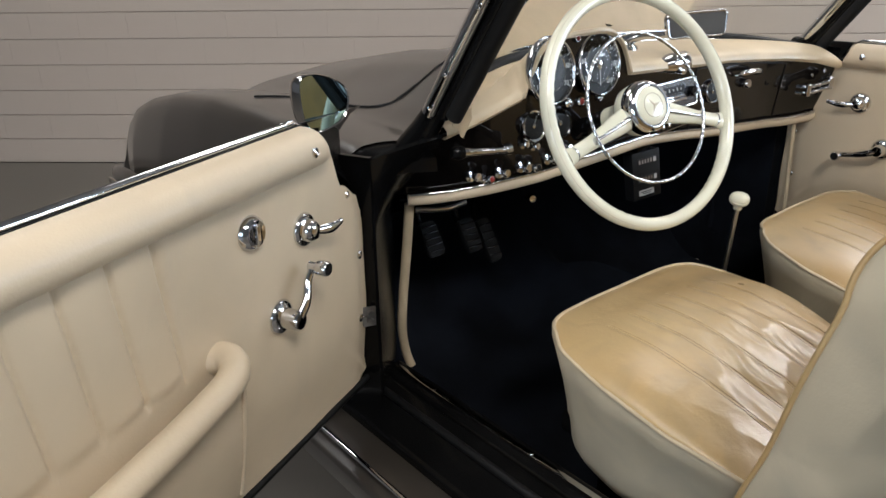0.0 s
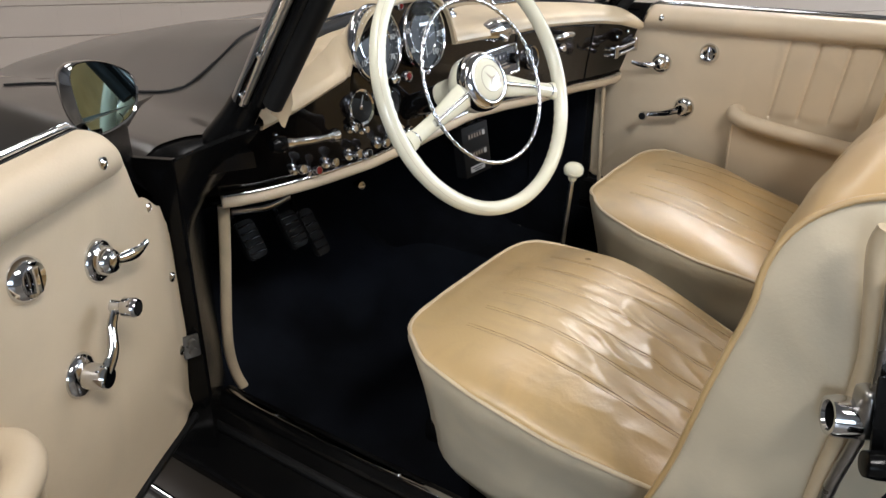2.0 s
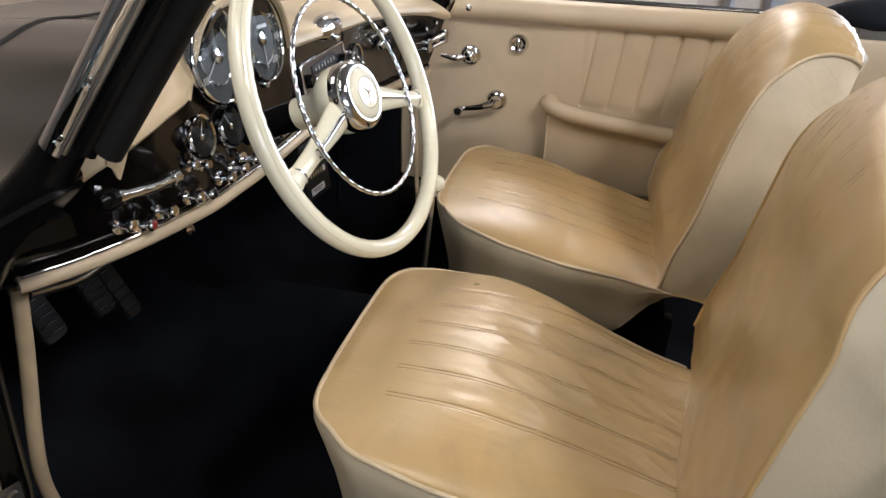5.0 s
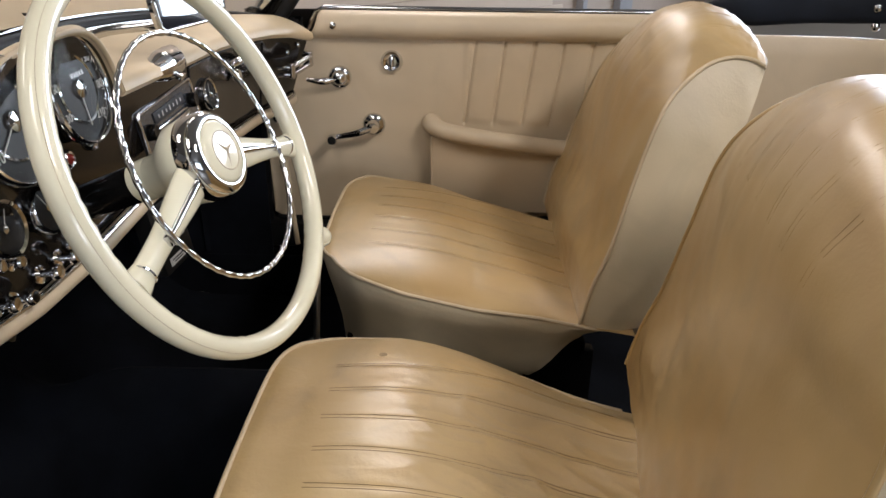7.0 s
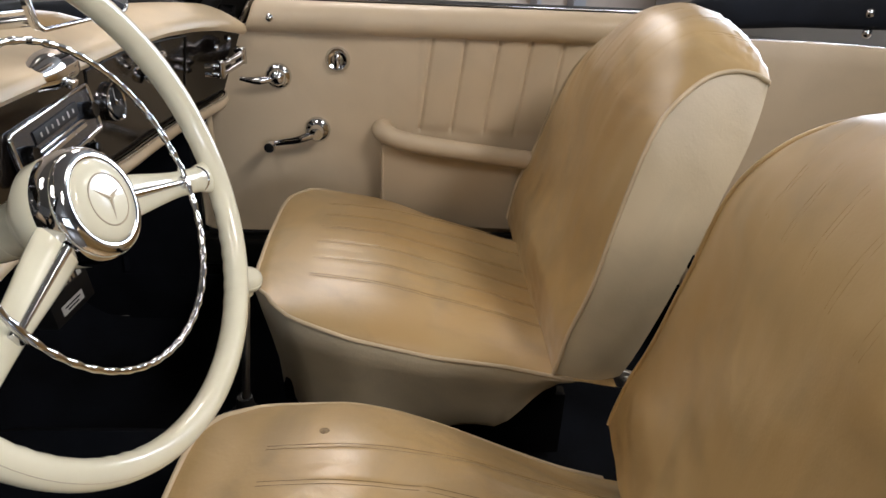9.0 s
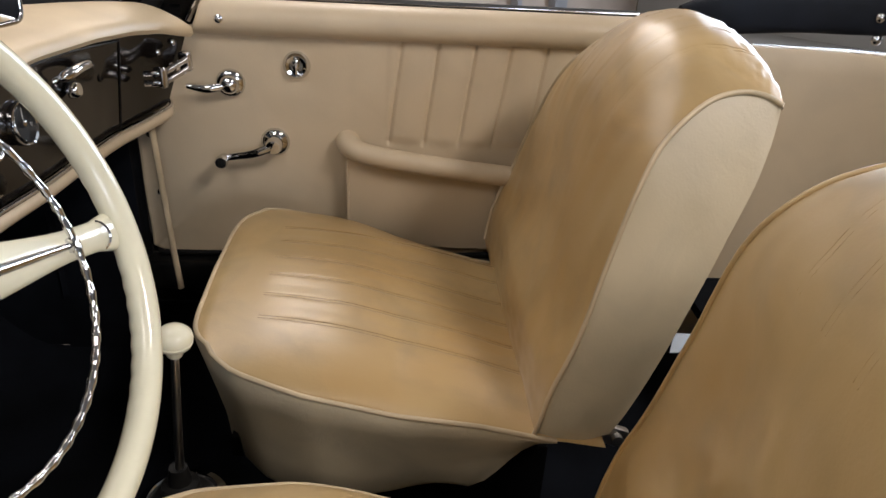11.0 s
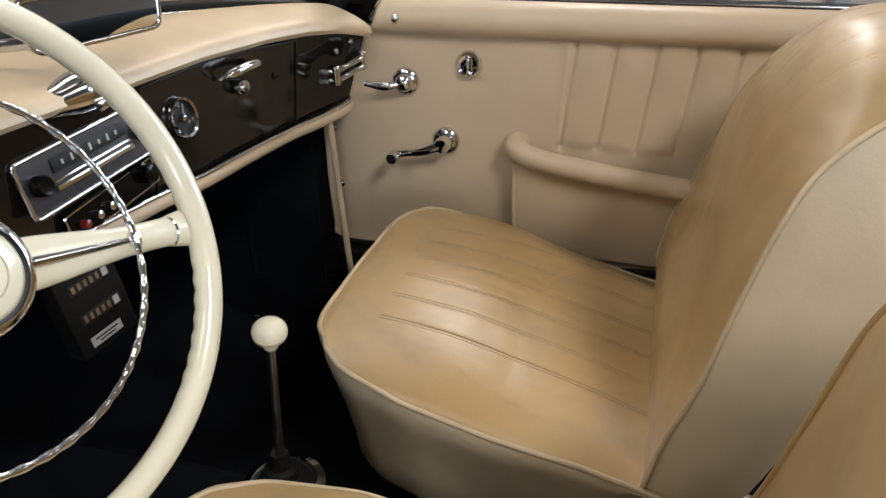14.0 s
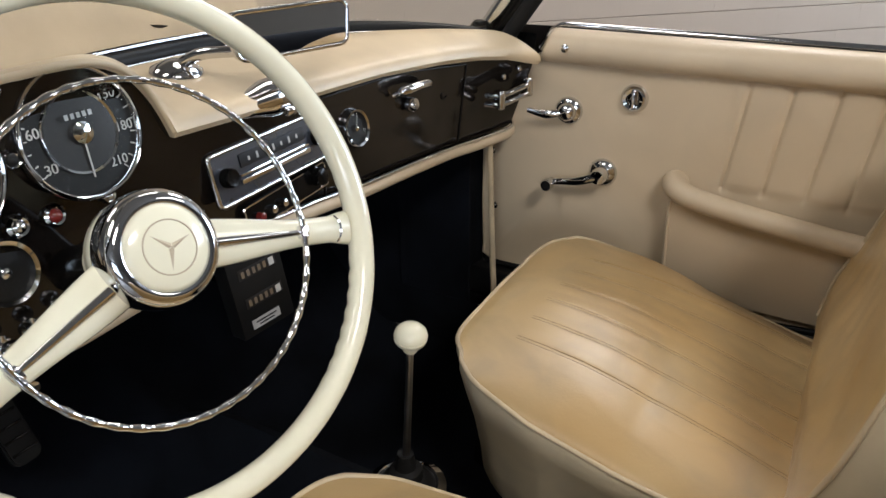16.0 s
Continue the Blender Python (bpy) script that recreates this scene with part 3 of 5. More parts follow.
    # screws
    for y, z, d in ((0.045, 0.917, -0.027), (0.168, 0.812, 0.001), (0.200, 0.69, 0.002), (0.192, 0.568, 0.002)):
        cup = add("screw", lathe([(0.0075, -0.003), (0.0075, 0.001), (0.0055, 0.002), (0.0045, 0.0005), (0.0042, 0.002), (0.002, 0.0032), (0.0, 0.0034)], (X(d), y, z), inw, 24), CHROME, base, "screw in a chrome cup washer")
    # map pocket with its rolled lip
    lip = smooth_path([(X(0.012), -0.186, 0.688), (X(-0.012), -0.180, 0.690), (X(-0.034), -0.192, 0.686), (X(-0.044), -0.225, 0.677), (X(-0.046), -0.32, 0.662), (X(-0.046), -0.46, 0.646), (X(-0.044), -0.60, 0.634), (X(-0.040), -0.70, 0.628)], 60)
    rad = 0.0205 + 0.003 * np.exp(-np.linspace(0, 6, 60))
    pocket = add("map_pocket", from_grid([[(X(-0.036 + 0.030 * f ** 1.5 + 0.0015 * noise.noise(Vector((y * 8, f * 3, side)))), y, 0.665 + (y + 0.20) * 0.10 - (0.20 + (y + 0.2) * 0.08) * f) for f in np.linspace(0, 1, 14)] for y in np.linspace(-0.182, -0.70, 40)]), PANEL, base, "cream leather map pocket with a padded lip")
    add("pocket_end", from_grid([[(X(-0.036 + 0.030 * f ** 1.5), -0.182, 0.666 - 0.20 * f) for f in np.linspace(0, 1, 14)], [(X(0.004), -0.176, 0.668 - 0.205 * f) for f in np.linspace(0, 1, 14)]]), PANEL, pocket)
    add("pocket_welt", tube([(X(-0.036 + 0.030 * f ** 1.5), -0.182, 0.664 - 0.20 * f) for f in np.linspace(0, 1, 12)], 0.0035, 10), PANEL, pocket)
    add("padded_lip", tube(lip, rad, 14), PANEL, pocket)
    add("pocket_mouth", from_grid([[(X(-0.034), y, 0.648 + (y + 0.20) * 0.10) for y in np.linspace(-0.19, -0.70, 20)], [(X(0.0), y, 0.60 + (y + 0.20) * 0.05) for y in np.linspace(-0.19, -0.70, 20)]]), GUSSET, pocket)
    # rear latch face
    add("latch_plate", rbox((0.045, 0.006, 0.12), pose(X(0.05), -0.746, 0.70), 0.003), STEEL, base)
    if opened:
        place_door(made, True)
    return base


door(1)
door(-1)


# ---- steering wheel ----
def steering_wheel():
    C, N = Vector((-0.3286, 0.0258, 0.9190)), Vector((-0.1609, -0.9078, 0.3873)).normalized()
    base = thing("steering_wheel", C, "ivory two-spoke steering wheel with a chrome horn ring", "steering wheel")
    fr = frame_of(N)  # columns: across, up in the wheel's plane, towards the driver

    def at(x, y, h=0.0):
        return C + fr @ Vector((x, y, h))

    def disc(v):
        q = fr.transposed() @ Vector(v)
        return math.atan2(q.y, q.x)

    a_r, a_l = disc((0.176, -0.055, -0.037)), disc((-0.17, 0.012, -0.057))
    n = 144
    ring = [at(0.2113 * math.cos(t), 0.2113 * math.sin(t)) for t in np.linspace(0, 2 * math.pi, n, endpoint=False)]
    rows = []
    for i, t in enumerate(np.linspace(0, 2 * math.pi, n, endpoint=False)):
        ridge = 0.0
        for a in (a_r, a_l):
            d = (t - a + math.pi) % (2 * math.pi) - math.pi
            if 0.10 < abs(d) < 0.85:
                ridge += 0.0012 * math.sin(abs(d) * 70) * step(0.10, 0.2, abs(d)) * step(0.85, 0.7, abs(d))
        rows.append([at((0.2113 + (0.0122 - (ridge if math.cos(s) < -0.3 else 0)) * math.cos(s)) * math.cos(t), (0.2113 + (0.0122 - (ridge if math.cos(s) < -0.3 else 0)) * math.cos(s)) * math.sin(t), 0.0132 * math.sin(s)) for s in np.linspace(0, 2 * math.pi, 16, endpoint=False)])
    part("rim", from_grid(rows, closed_u=True, closed_v=True), CREAM, base, "ivory rim with finger ridges")
    seam = [at((0.2113 + 0.0122 * 0.62) * math.cos(t), (0.2113 + 0.0122 * 0.62) * math.sin(t), 0.0132 * 0.785) for t in np.linspace(0, 2 * math.pi, 144, endpoint=False)]
    part("rim_seam", tube(seam, 0.00030, 6, closed=True, up=N), GUSSET, base, "fine moulding line round the rim")
    # horn ring, slightly ribbed
    ring_c, ring_f = Vector((-0.3320, 0.0134, 0.9233)), frame_of(Vector((-0.1484, -0.9015, 0.4065)))
    hr = [ring_c + ring_f @ Vector((0.1364 * math.cos(t), 0.1364 * math.sin(t), 0.0)) for t in np.linspace(0, 2 * math.pi, 384, endpoint=False)]
    rr = [0.0031 + 0.00045 * math.cos(t * 48) for t in np.linspace(0, 2 * math.pi, 384, endpoint=False)]
    part("horn_ring", tube(hr, rr, 8, closed=True, up=N), CHROME, base, "thin ribbed chrome horn ring")
    hub = part("hub", lathe([(0.023, -0.075), (0.026, -0.054), (0.037, -0.038), (0.0465, -0.024), (0.0490, 0.000), (0.047, 0.004), (0.0, 0.005)], C, N, 48), CREAM, base, "ivory hub")
    part("hub_ring", lathe([(0.0488, -0.004), (0.0492, 0.004), (0.0478, 0.014), (0.044, 0.021), (0.0385, 0.0235), (0.0355, 0.0225), (0.0345, 0.019)], C, N, 48), CHROME, hub, "polished chrome ring")
    part("horn_pad", lathe([(0.0355, 0.014), (0.0350, 0.0225), (0.0315, 0.0255), (0.0225, 0.0272), (0.0222, 0.0266), (0.0214, 0.0266), (0.0210, 0.0273), (0.010, 0.0284), (0.0, 0.0288)], C, N, 48), CREAM, hub, "ivory horn pad")
    emblem = []
    for k in range(3):
        t = a_r + math.radians(75 + 180 + 12) + k * 2 * math.pi / 3
        tip, side_a, side_b = (0.0185, t), (0.0028, t + 0.9), (0.0028, t - 0.9)
        bm = bmesh.new()
        top = [bm.verts.new(at(r * math.cos(a), r * math.sin(a), h)) for (r, a), h in zip((tip, side_a, (0.0, t), side_b), (0.0280, 0.0291, 0.0304, 0.0291))]
        bm.faces.new((top[0], top[1], top[2]))
        bm.faces.new((top[0], top[2], top[3]))
        emblem.append(bm)
    part("emblem", merge(*emblem, tube([at(0.0218 * math.cos(t), 0.0218 * math.sin(t), 0.0272) for t in np.linspace(0, 2 * math.pi, 48, endpoint=False)], 0.0007, 6, closed=True, up=N)), GUSSET, hub, "raised round emblem")
    for a in (a_r, a_l):
        rows = []
        for f in np.linspace(0, 1, 16):
            r = 0.040 + (0.197 - 0.040) * f
            w = 0.0215 - 0.0085 * step(0, 0.7, f) + 0.004 * step(0.85, 1, f)
            h = -0.004 + 0.002 * math.sin(f * 3)
            th = 0.011 - 0.002 * f
            rows.append([at(r * math.cos(a) - w * math.cos(s) * math.sin(a), r * math.sin(a) + w * math.cos(s) * math.cos(a), h + th * math.sin(s)) for s in np.linspace(0, 2 * math.pi, 16, endpoint=False)])
        spoke = part("spoke", from_grid(rows, closed_v=True, cap=True), CREAM, base, "ivory spoke with a chrome inlay")
        inlay = []
        for f in np.linspace(0, 1, 12):
            r, w = 0.050 + (0.140 - 0.050) * f, 0.0046 - 0.002 * f
            inlay.append([at(r * math.cos(a) - w * math.cos(s) * math.sin(a), r * math.sin(a) + w * math.cos(s) * math.cos(a), 0.0085 - 0.001 * f + 0.004 * math.sin(s)) for s in np.linspace(0, 2 * math.pi, 12, endpoint=False)])
        part("inlay", from_grid(inlay, closed_v=True, cap=True), CHROME, spoke)
        grip = at(0.1364 * math.cos(a), 0.1364 * math.sin(a), 0.0100)
        part("ring_clip", rbox((0.013, 0.010, 0.008), facing(grip, N, hint=grip - C), 0.003), CHROME, spoke)
        joint = at(0.1815 * math.cos(a), 0.1815 * math.sin(a), -0.003)
        part("ferrule", lathe([(0.0125, -0.0012), (0.0138, 0.0), (0.0125, 0.0012)], joint, joint - C, 20), CHROME, spoke)
    col = [C - N * d for d in (0.05, 0.10, 0.2, 0.30)]
    part("column", tube(col, [0.022, 0.022, 0.021, 0.021], 20), BLACK, base, "black steering column")
    col = [C - N * d for d in (0.070, 0.092)]
    part("column_collar", tube(col, [0.024, 0.0235], 24), CREAM, base, "ivory column collar")
    return base


steering_wheel()


# ---- dashboard ----
def dash_edges(x):
    """y of the face's lower and upper edge."""
    low = np.interp(x, (-0.66, -0.60, -0.50, -0.40, -0.30, 0.30, 0.45, 0.54, 0.63), (0.372, 0.335, 0.268, 0.222, 0.200, 0.196, 0.190, 0.175, 0.148))
    top = np.interp(x, (-0.66, -0.60, -0.50, -0.45, 0.25, 0.40, 0.50, 0.57, 0.63), (0.208, 0.212, 0.205, 0.196, 0.190, 0.182, 0.160, 0.128, 0.088))
    return float(low), float(top)


def dash_y(x, z=None):
    low, top = dash_edges(x)
    if z is None:
        z = 0.87
    return low + (top - low) * float(np.clip((z - dash_low(x)) / (0.93 - dash_low(x)), 0, 1.6))


def dash_low(x):
    return float(np.interp(x, (-0.66, -0.62, -0.58, -0.54, -0.5, -0.3, -0.08, 0.07, 0.2, 0.54, 0.63), (0.740, 0.7395, 0.7415, 0.747, 0.754, 0.785, 0.797, 0.786, 0.772, 0.752, 0.757)))


def dash_top(x):
    """The upper edge of the painted face, under the leather; the instrument hood stands higher."""
    low = float(np.interp(x, (-0.66, -0.62, -0.55, -0.46, -0.167, 0.09, 0.226, 0.40, 0.50, 0.57, 0.63), (0.864, 0.872, 0.899, 0.938, 0.947, 0.938, 0.934, 0.922, 0.914, 0.905, 0.888)))
    t = np.clip(abs(x + 0.315) / 0.158, 0, 1)
    return low + 0.092 * (1 - t ** 4.6) * (t < 1)


def dashboard():
    base = thing("dashboard", (XC, 0.25, 0.75), "dark painted dashboard with cream leather top and round chrome dials", "dashboard")
    xs = np.concatenate([np.linspace(-0.645, -0.50, 16), np.linspace(-0.495, -0.44, 14), np.linspace(-0.435, -0.20, 24), np.linspace(-0.195, -0.14, 14), np.linspace(-0.13, 0.632, 46)])
    # painted face
    rows = []
    for x in xs:
        y, b, t = dash_y(x), dash_low(x), dash_top(x)
        rows.append([(x, dash_y(x, b + (t - b) * f) + 0.004, b + 0.004 + (t - b) * f) for f in np.linspace(0, 1, 10)])
    bm = from_grid(rows)
    bmesh.ops.solidify(bm, geom=bm.faces[:], thickness=0.004)
    part("face", bm, DASHPAINT, base, "glossy dark brown painted face")
    # leather top: from the rolled edge over to the windscreen
    rows = []
    for x in xs[xs > -0.618]:
        t = dash_top(x)
        y = dash_y(x, min(t, 0.95))
        yw = 0.405 - 0.185 * (abs(x) / 0.64) ** 2.4
        zw = 0.972 - 0.075 * (x - XC) ** 2
        low = float(np.interp(x, (-0.66, -0.62, -0.55, -0.46, -0.167, 0.09, 0.226, 0.40, 0.50, 0.57, 0.63), (0.864, 0.872, 0.899, 0.938, 0.947, 0.938, 0.934, 0.922, 0.914, 0.905, 0.888)))
        # the roll is thinner where it forms the hood
        th = 1 - 0.5 * (t - low) / 0.092
        row = [(x, y + 0.010, t - 0.004 * th), (x, y - 0.006 * th, t - 0.005 * th), (x, y - 0.0125 * th, t + 0.002), (x, y - 0.011 * th, t + 0.012 * th), (x, y - 0.002, t + 0.019 * th)]
        for f in np.linspace(0.08, 1, 14):
            yy = y + (yw - y) * f
            # the hood spreads as it runs back, most of all towards the door
            wide = 0.158 + (0.15 if x < -0.315 else 0.09) * min(1.0, f * 1.8)
            k = min(1.0, abs(x + 0.315) / wide)
            pod = 0.092 * (1 - k ** (6 - 3.6 * min(1.0, f * 2.5))) ** 1.1
            z = (low + 0.021 * th) * (1 - f) + zw * f + 0.012 * math.sin(math.pi * f) + pod * (1 - step(-0.04, 0.38, f))
            row.append((x, yy, z + 0.0012 * noise.noise(Vector((x * 12, yy * 12, 0)))))
        rows.append(row)
    pad = part("leather_top", from_grid(rows), PADTOP, base, "cream leather covered dash top with an instrument hood")
    flap = [[(-0.612, 0.180, 0.940), (-0.634, 0.172, 0.938), (-0.658, 0.174, 0.926)], [(-0.606, 0.186, 0.918), (-0.632, 0.180, 0.915), (-0.652, 0.182, 0.912)], [(-0.613, 0.189, 0.900), (-0.627, 0.186, 0.899), (-0.636, 0.186, 0.901)], [(-0.619, 0.192, 0.886), (-0.622, 0.191, 0.884), (-0.625, 0.191, 0.887)]]
    part("leather_flap", shell(flap, 0.003), PADTOP, pad, "trimmed leather end hanging at the post")
    hood_edge = [(x, dash_y(x, 0.95) - 0.007, dash_top(x) + 0.003) for x in xs if -0.475 < x < -0.155]
    part("hood_lip", tube(hood_edge, 0.0038, 10), PADTOP, pad)
    # lower strip: chrome bead over a cream roll
    low = smooth_path([(x, dash_edges(x)[0] - 0.004, dash_low(x) - 0.010) for x in np.linspace(-0.628, 0.61, 27)] + [(0.632, 0.150, 0.752), (0.645, 0.175, 0.765)], 90)
    part("lower_roll", tube(low, 0.0112, 12), PANEL, base, "cream leather lower edge roll")
    bead = low + np.array((0, -0.006, 0.0122))
    part("chrome_bead", tube(bead, 0.0035, 8), CHROME, base, "thin chrome bead")
    part("underside", shell([[(x, dash_edges(x)[0] + d, dash_low(x) - 0.008 - 0.02 * (d > 0.1)) for x in np.linspace(-0.64, 0.62, 30)] for d in (0.0, 0.12, 0.30)], 0.004), BLACK, base)

    NF = Vector((0, -0.985, 0.17)).normalized()
    FR = facing((0, 0, 0), NF)

    def dial(name, x, z, r, label, numbers=(), inner=0.0, needle=None, y=None, start=225, sweep=-270, ticks=0, deep=0.008):
        c = Vector((x, (dash_y(x, z) if y is None else y) - 0.002, z))
        k1, k2 = (0.95, 0.935) if r > 0.05 else (0.86, 0.83)
        ring = part(name, lathe([(r * 1.0, -0.004), (r * 1.04, 0.002), (r * 1.03, 0.008), (r * 0.985, 0.0105), (r * k1, 0.009), (r * k2, 0.003)], c, NF, 56), CHROME, base, label)
        part("dial_face", lathe([(r * 0.945, 0.003), (r * 0.5, 0.003), (0, 0.003)], c, NF, 40), DIAL, ring, "grey dial face")
        m = facing(c, NF)
        if inner:
            part("dial_centre", lathe([(r * inner, 0.0034), (r * inner * 0.985, 0.0044), (r * inner * 0.95, 0.0044), (0, 0.0044)], c, NF, 40), DIALINNER, ring, "black dial centre")
            part("inner_ring", lathe([(r * inner * 1.07, 0.0036), (r * inner * 1.04, 0.0056), (r * inner * 0.98, 0.0046)], c, NF, 40), CHROME, ring)
        marks = []
        for k, text in enumerate(numbers):
            a = radians(start + sweep * k / max(1, len(numbers) - 1))
            marks.append(lettering(text, r * 0.215, m @ pose(r * 0.75 * math.cos(a), r * 0.75 * math.sin(a), 0.0042)))
        for k in range(ticks):
            a = start + sweep * k / (ticks - 1)
            marks.append(rbox((r * 0.085, r * 0.02, 0.0004), m @ pose(0, 0, 0, 0, 0, a) @ pose(r * 0.895, 0, 0.0042), 0))
        if marks:
            part("numerals", merge(*marks), INK, ring, "white numerals and ticks", smooth=False)
        if needle is not None:
            pn = merge(rbox((r * 0.74, r * 0.022, 0.0008), m @ pose(0, 0, 0, 0, 0, needle) @ pose(r * 0.32, 0, 0.0062), 0))
            part("needle", pn, INK, ring, smooth=False)
            part("needle_cap", lathe([(r * 0.18, 0.005), (r * 0.17, 0.008), (r * 0.08, 0.0098), (0, 0.0102)], c, NF, 24), CHROME, ring)
        pane = part("dial_glass", lathe([(r * 0.95, 0.0095), (r * 0.5, 0.0112), (0, 0.0118)], c, NF, 40), DIALGLASS, ring)
        pane.visible_shadow = False
        return ring

    dial("speedometer", -0.262, 0.975, 0.062, "chrome rimmed speedometer", ("30", "60", "90", "120", "150", "180", "210"), 0.60, -92, ticks=22, start=212, sweep=-262)
    dial("rev_counter", -0.407, 0.977, 0.062, "chrome rimmed rev counter", ("10", "20", "30", "40", "50", "60", "70"), 0.60, 215, ticks=25, start=215, sweep=-250)
    dial("fuel_gauge", -0.428, 0.872, 0.030, "small chrome rimmed fuel gauge", (), 0, 60, ticks=5, start=150, sweep=-120)
    dial("temperature_gauge", -0.360, 0.869, 0.030, "small chrome rimmed temperature gauge", (), 0, 120, ticks=5, start=150, sweep=-120)
    dial("clock", 0.168, 0.867, 0.027, "small chrome rimmed clock on the glove box", ("12", "3", "6", "9"), 0, 70, ticks=12, start=90, sweep=-330)
    # odometer window with unreadable figures
    m = facing(Vector((-0.262, 0.188, 0.975)), NF)
    part("odometer", merge(*[rbox((0.0036, 0.005, 0.0006), m @ pose(-0.0125 + 0.0062 * k, 0.017, 0.006), 0) for k in range(5)]), STEEL, base, "odometer figures")

    def lamp(x, z, r, mat, label):
        c = (x, dash_y(x, z) - 0.001, z)
        o = part("warning_lamp", lathe([(r, -0.001), (r * 1.05, 0.003), (r * 0.8, 0.006), (r * 0.62, 0.005)], c, NF, 20), CHROME, base, label)
        part("lens", lathe([(r * 0.66, 0.004), (r * 0.4, 0.008), (0, 0.009)], c, NF, 16), mat, o)

    lamp(-0.303, 0.905, 0.0105, REDLENS, "red warning lamp in a chrome ring")
    lamp(-0.338, 0.907, 0.0105, CHROME, "warning lamp in a chrome ring")
    lamp(-0.331, 0.968, 0.008, DIAL, "small chrome ringed lamp")
    lamp(-0.334, 1.030, 0.007, REDLENS, "small red lamp between the dials")
    lamp(-0.245, 0.905, 0.008, CHROME, "small chrome ringed lamp")

    def knob(name, x, z, r, ln, mat, label, face=None):
        c = Vector((x, dash_y(x, z) - 0.001, z))
        o = part(name, lathe([(r * 1.15, -0.001), (r * 1.15, 0.002), (r * 0.45, 0.003), (r * 0.42, ln * 0.6), (r * 0.9, ln * 0.68), (r, ln * 0.85), (r * 0.75, ln), (0, ln * 1.03)], c, NF, 20), mat, base, label)
        if face:
            part("knob_insert", lathe([(r * 0.7, ln), (r * 0.5, ln * 1.05), (0, ln * 1.07)], c, NF, 16), face, o)

    for x, z, face in ((-0.528, 0.776, None), (-0.502, 0.768, REDLENS), (-0.474, 0.778, None), (-0.432, 0.785, None), (-0.412, 0.783, BLACK), (-0.375, 0.795, None), (-0.345, 0.800, None), (-0.318, 0.806, BLACK), (-0.235, 0.822, None), (-0.205, 0.822, BLACK)):
        knob("pull_knob", x, z, 0.0095, 0.026, CHROME, "chrome pull knob", face)
    knob("starter_knob", -0.265, 0.845, 0.014, 0.020, BLACK, "black rotary switch")
    for x in (-0.575, -0.25):
        knob("small_screw", x, 0.845, 0.005, 0.006, CHROME, "chrome screw")
    # parking brake: pistol grip on a rod
    y = dash_y(-0.53, 0.835) - 0.030
    grip = part("hand_brake", tube(smooth_path([(-0.590, y + 0.004, 0.845), (-0.565, y - 0.006, 0.844), (-0.53, y - 0.012, 0.841), (-0.497, y - 0.010, 0.837)], 16), [0.0090] * 3 + [0.0070] * 10 + [0.0080] * 3, 12), CHROME, base, "chrome hand brake grip with a black knob")
    part("brake_knob", lathe([(0.0, -0.016), (0.010, -0.014), (0.0135, -0.006), (0.0145, 0.002), (0.0125, 0.010), (0.0, 0.014)], (-0.600, y + 0.006, 0.846), (1, -0.3, 0), 20), BLACK, grip, "black knob")
    part("brake_end", lathe([(0.0, -0.012), (0.011, -0.008), (0.012, 0.004), (0.0, 0.010)], (-0.488, y - 0.008, 0.836), (1, 0, 0), 18), CHROME, grip)
    part("brake_rod", tube([(-0.494, y - 0.006, 0.837), (-0.455, y + 0.06, 0.825)], 0.006, 10), CHROME, grip)
    for x, z in ((-0.44, 0.835), (-0.415, 0.828)):
        knob("small_switch", x, z, 0.0075, 0.016, CHROME, "chrome toggle switch")
    # radio
    m = facing(Vector((-0.006, dash_y(0) - 0.001, 0.876)), NF, hint=(-0.03, 0, 1))
    radio = part("radio", extruded(rounded_rect(0.215, 0.064, 0.006), 0.006, m, 0.0015), RADIOFACE, base, "black car radio with a chrome bezel")
    edge = [m @ Vector((a, b, 0.006)) for a, b in rounded_rect(0.213, 0.062, 0.006)]
    part("bezel", tube(edge, 0.0032, 8, closed=True), CHROME, radio)
    part("chrome_band", merge(rbox((0.13, 0.006, 0.003), m @ pose(0, -0.012, 0.008), 0.001), rbox((0.13, 0.003, 0.003), m @ pose(0, -0.004, 0.008), 0.001)), CHROME, radio)
    part("tuning_window", rbox((0.12, 0.016, 0.002), m @ pose(0, 0.012, 0.007), 0.0008), DIAL, radio)
    part("station_marks", merge(*[rbox((0.003, 0.005 + 0.003 * (k % 2), 0.0006), m @ pose(-0.045 + 0.015 * k, 0.012, 0.0084), 0) for k in range(7)]), INK, radio, smooth=False)
    for s in (-1, 1):
        part("radio_knob", lathe([(0.012, 0.005), (0.0115, 0.016), (0.0095, 0.018), (0.006, 0.0175), (0, 0.0175)], m @ Vector((s * 0.085, 0.0, 0.0)), NF, 24), BLACK, radio, "black radio knob")
    # heater panel under the radio
    m2 = facing(Vector((0.015, dash_y(0) - 0.001, 0.815)), NF, hint=(-0.08, 0, 1))
    heat = part("heater_panel", extruded(rounded_rect(0.165, 0.034, 0.004), 0.004, m2, 0.001), BLACK, base, "black heater control panel with a chrome edge")
    part("bezel", tube([m2 @ Vector((a, b, 0.004)) for a, b in rounded_rect(0.163, 0.032, 0.004)], 0.0016, 6, closed=True), CHROME, heat)
    for k in range(3):
        part("lever", lathe([(0.006, 0.003), (0.005, 0.012), (0.0, 0.014)], m2 @ Vector((-0.06 + 0.022 * k, -0.003, 0)), NF, 14), CHROME if k else REDLENS, heat)
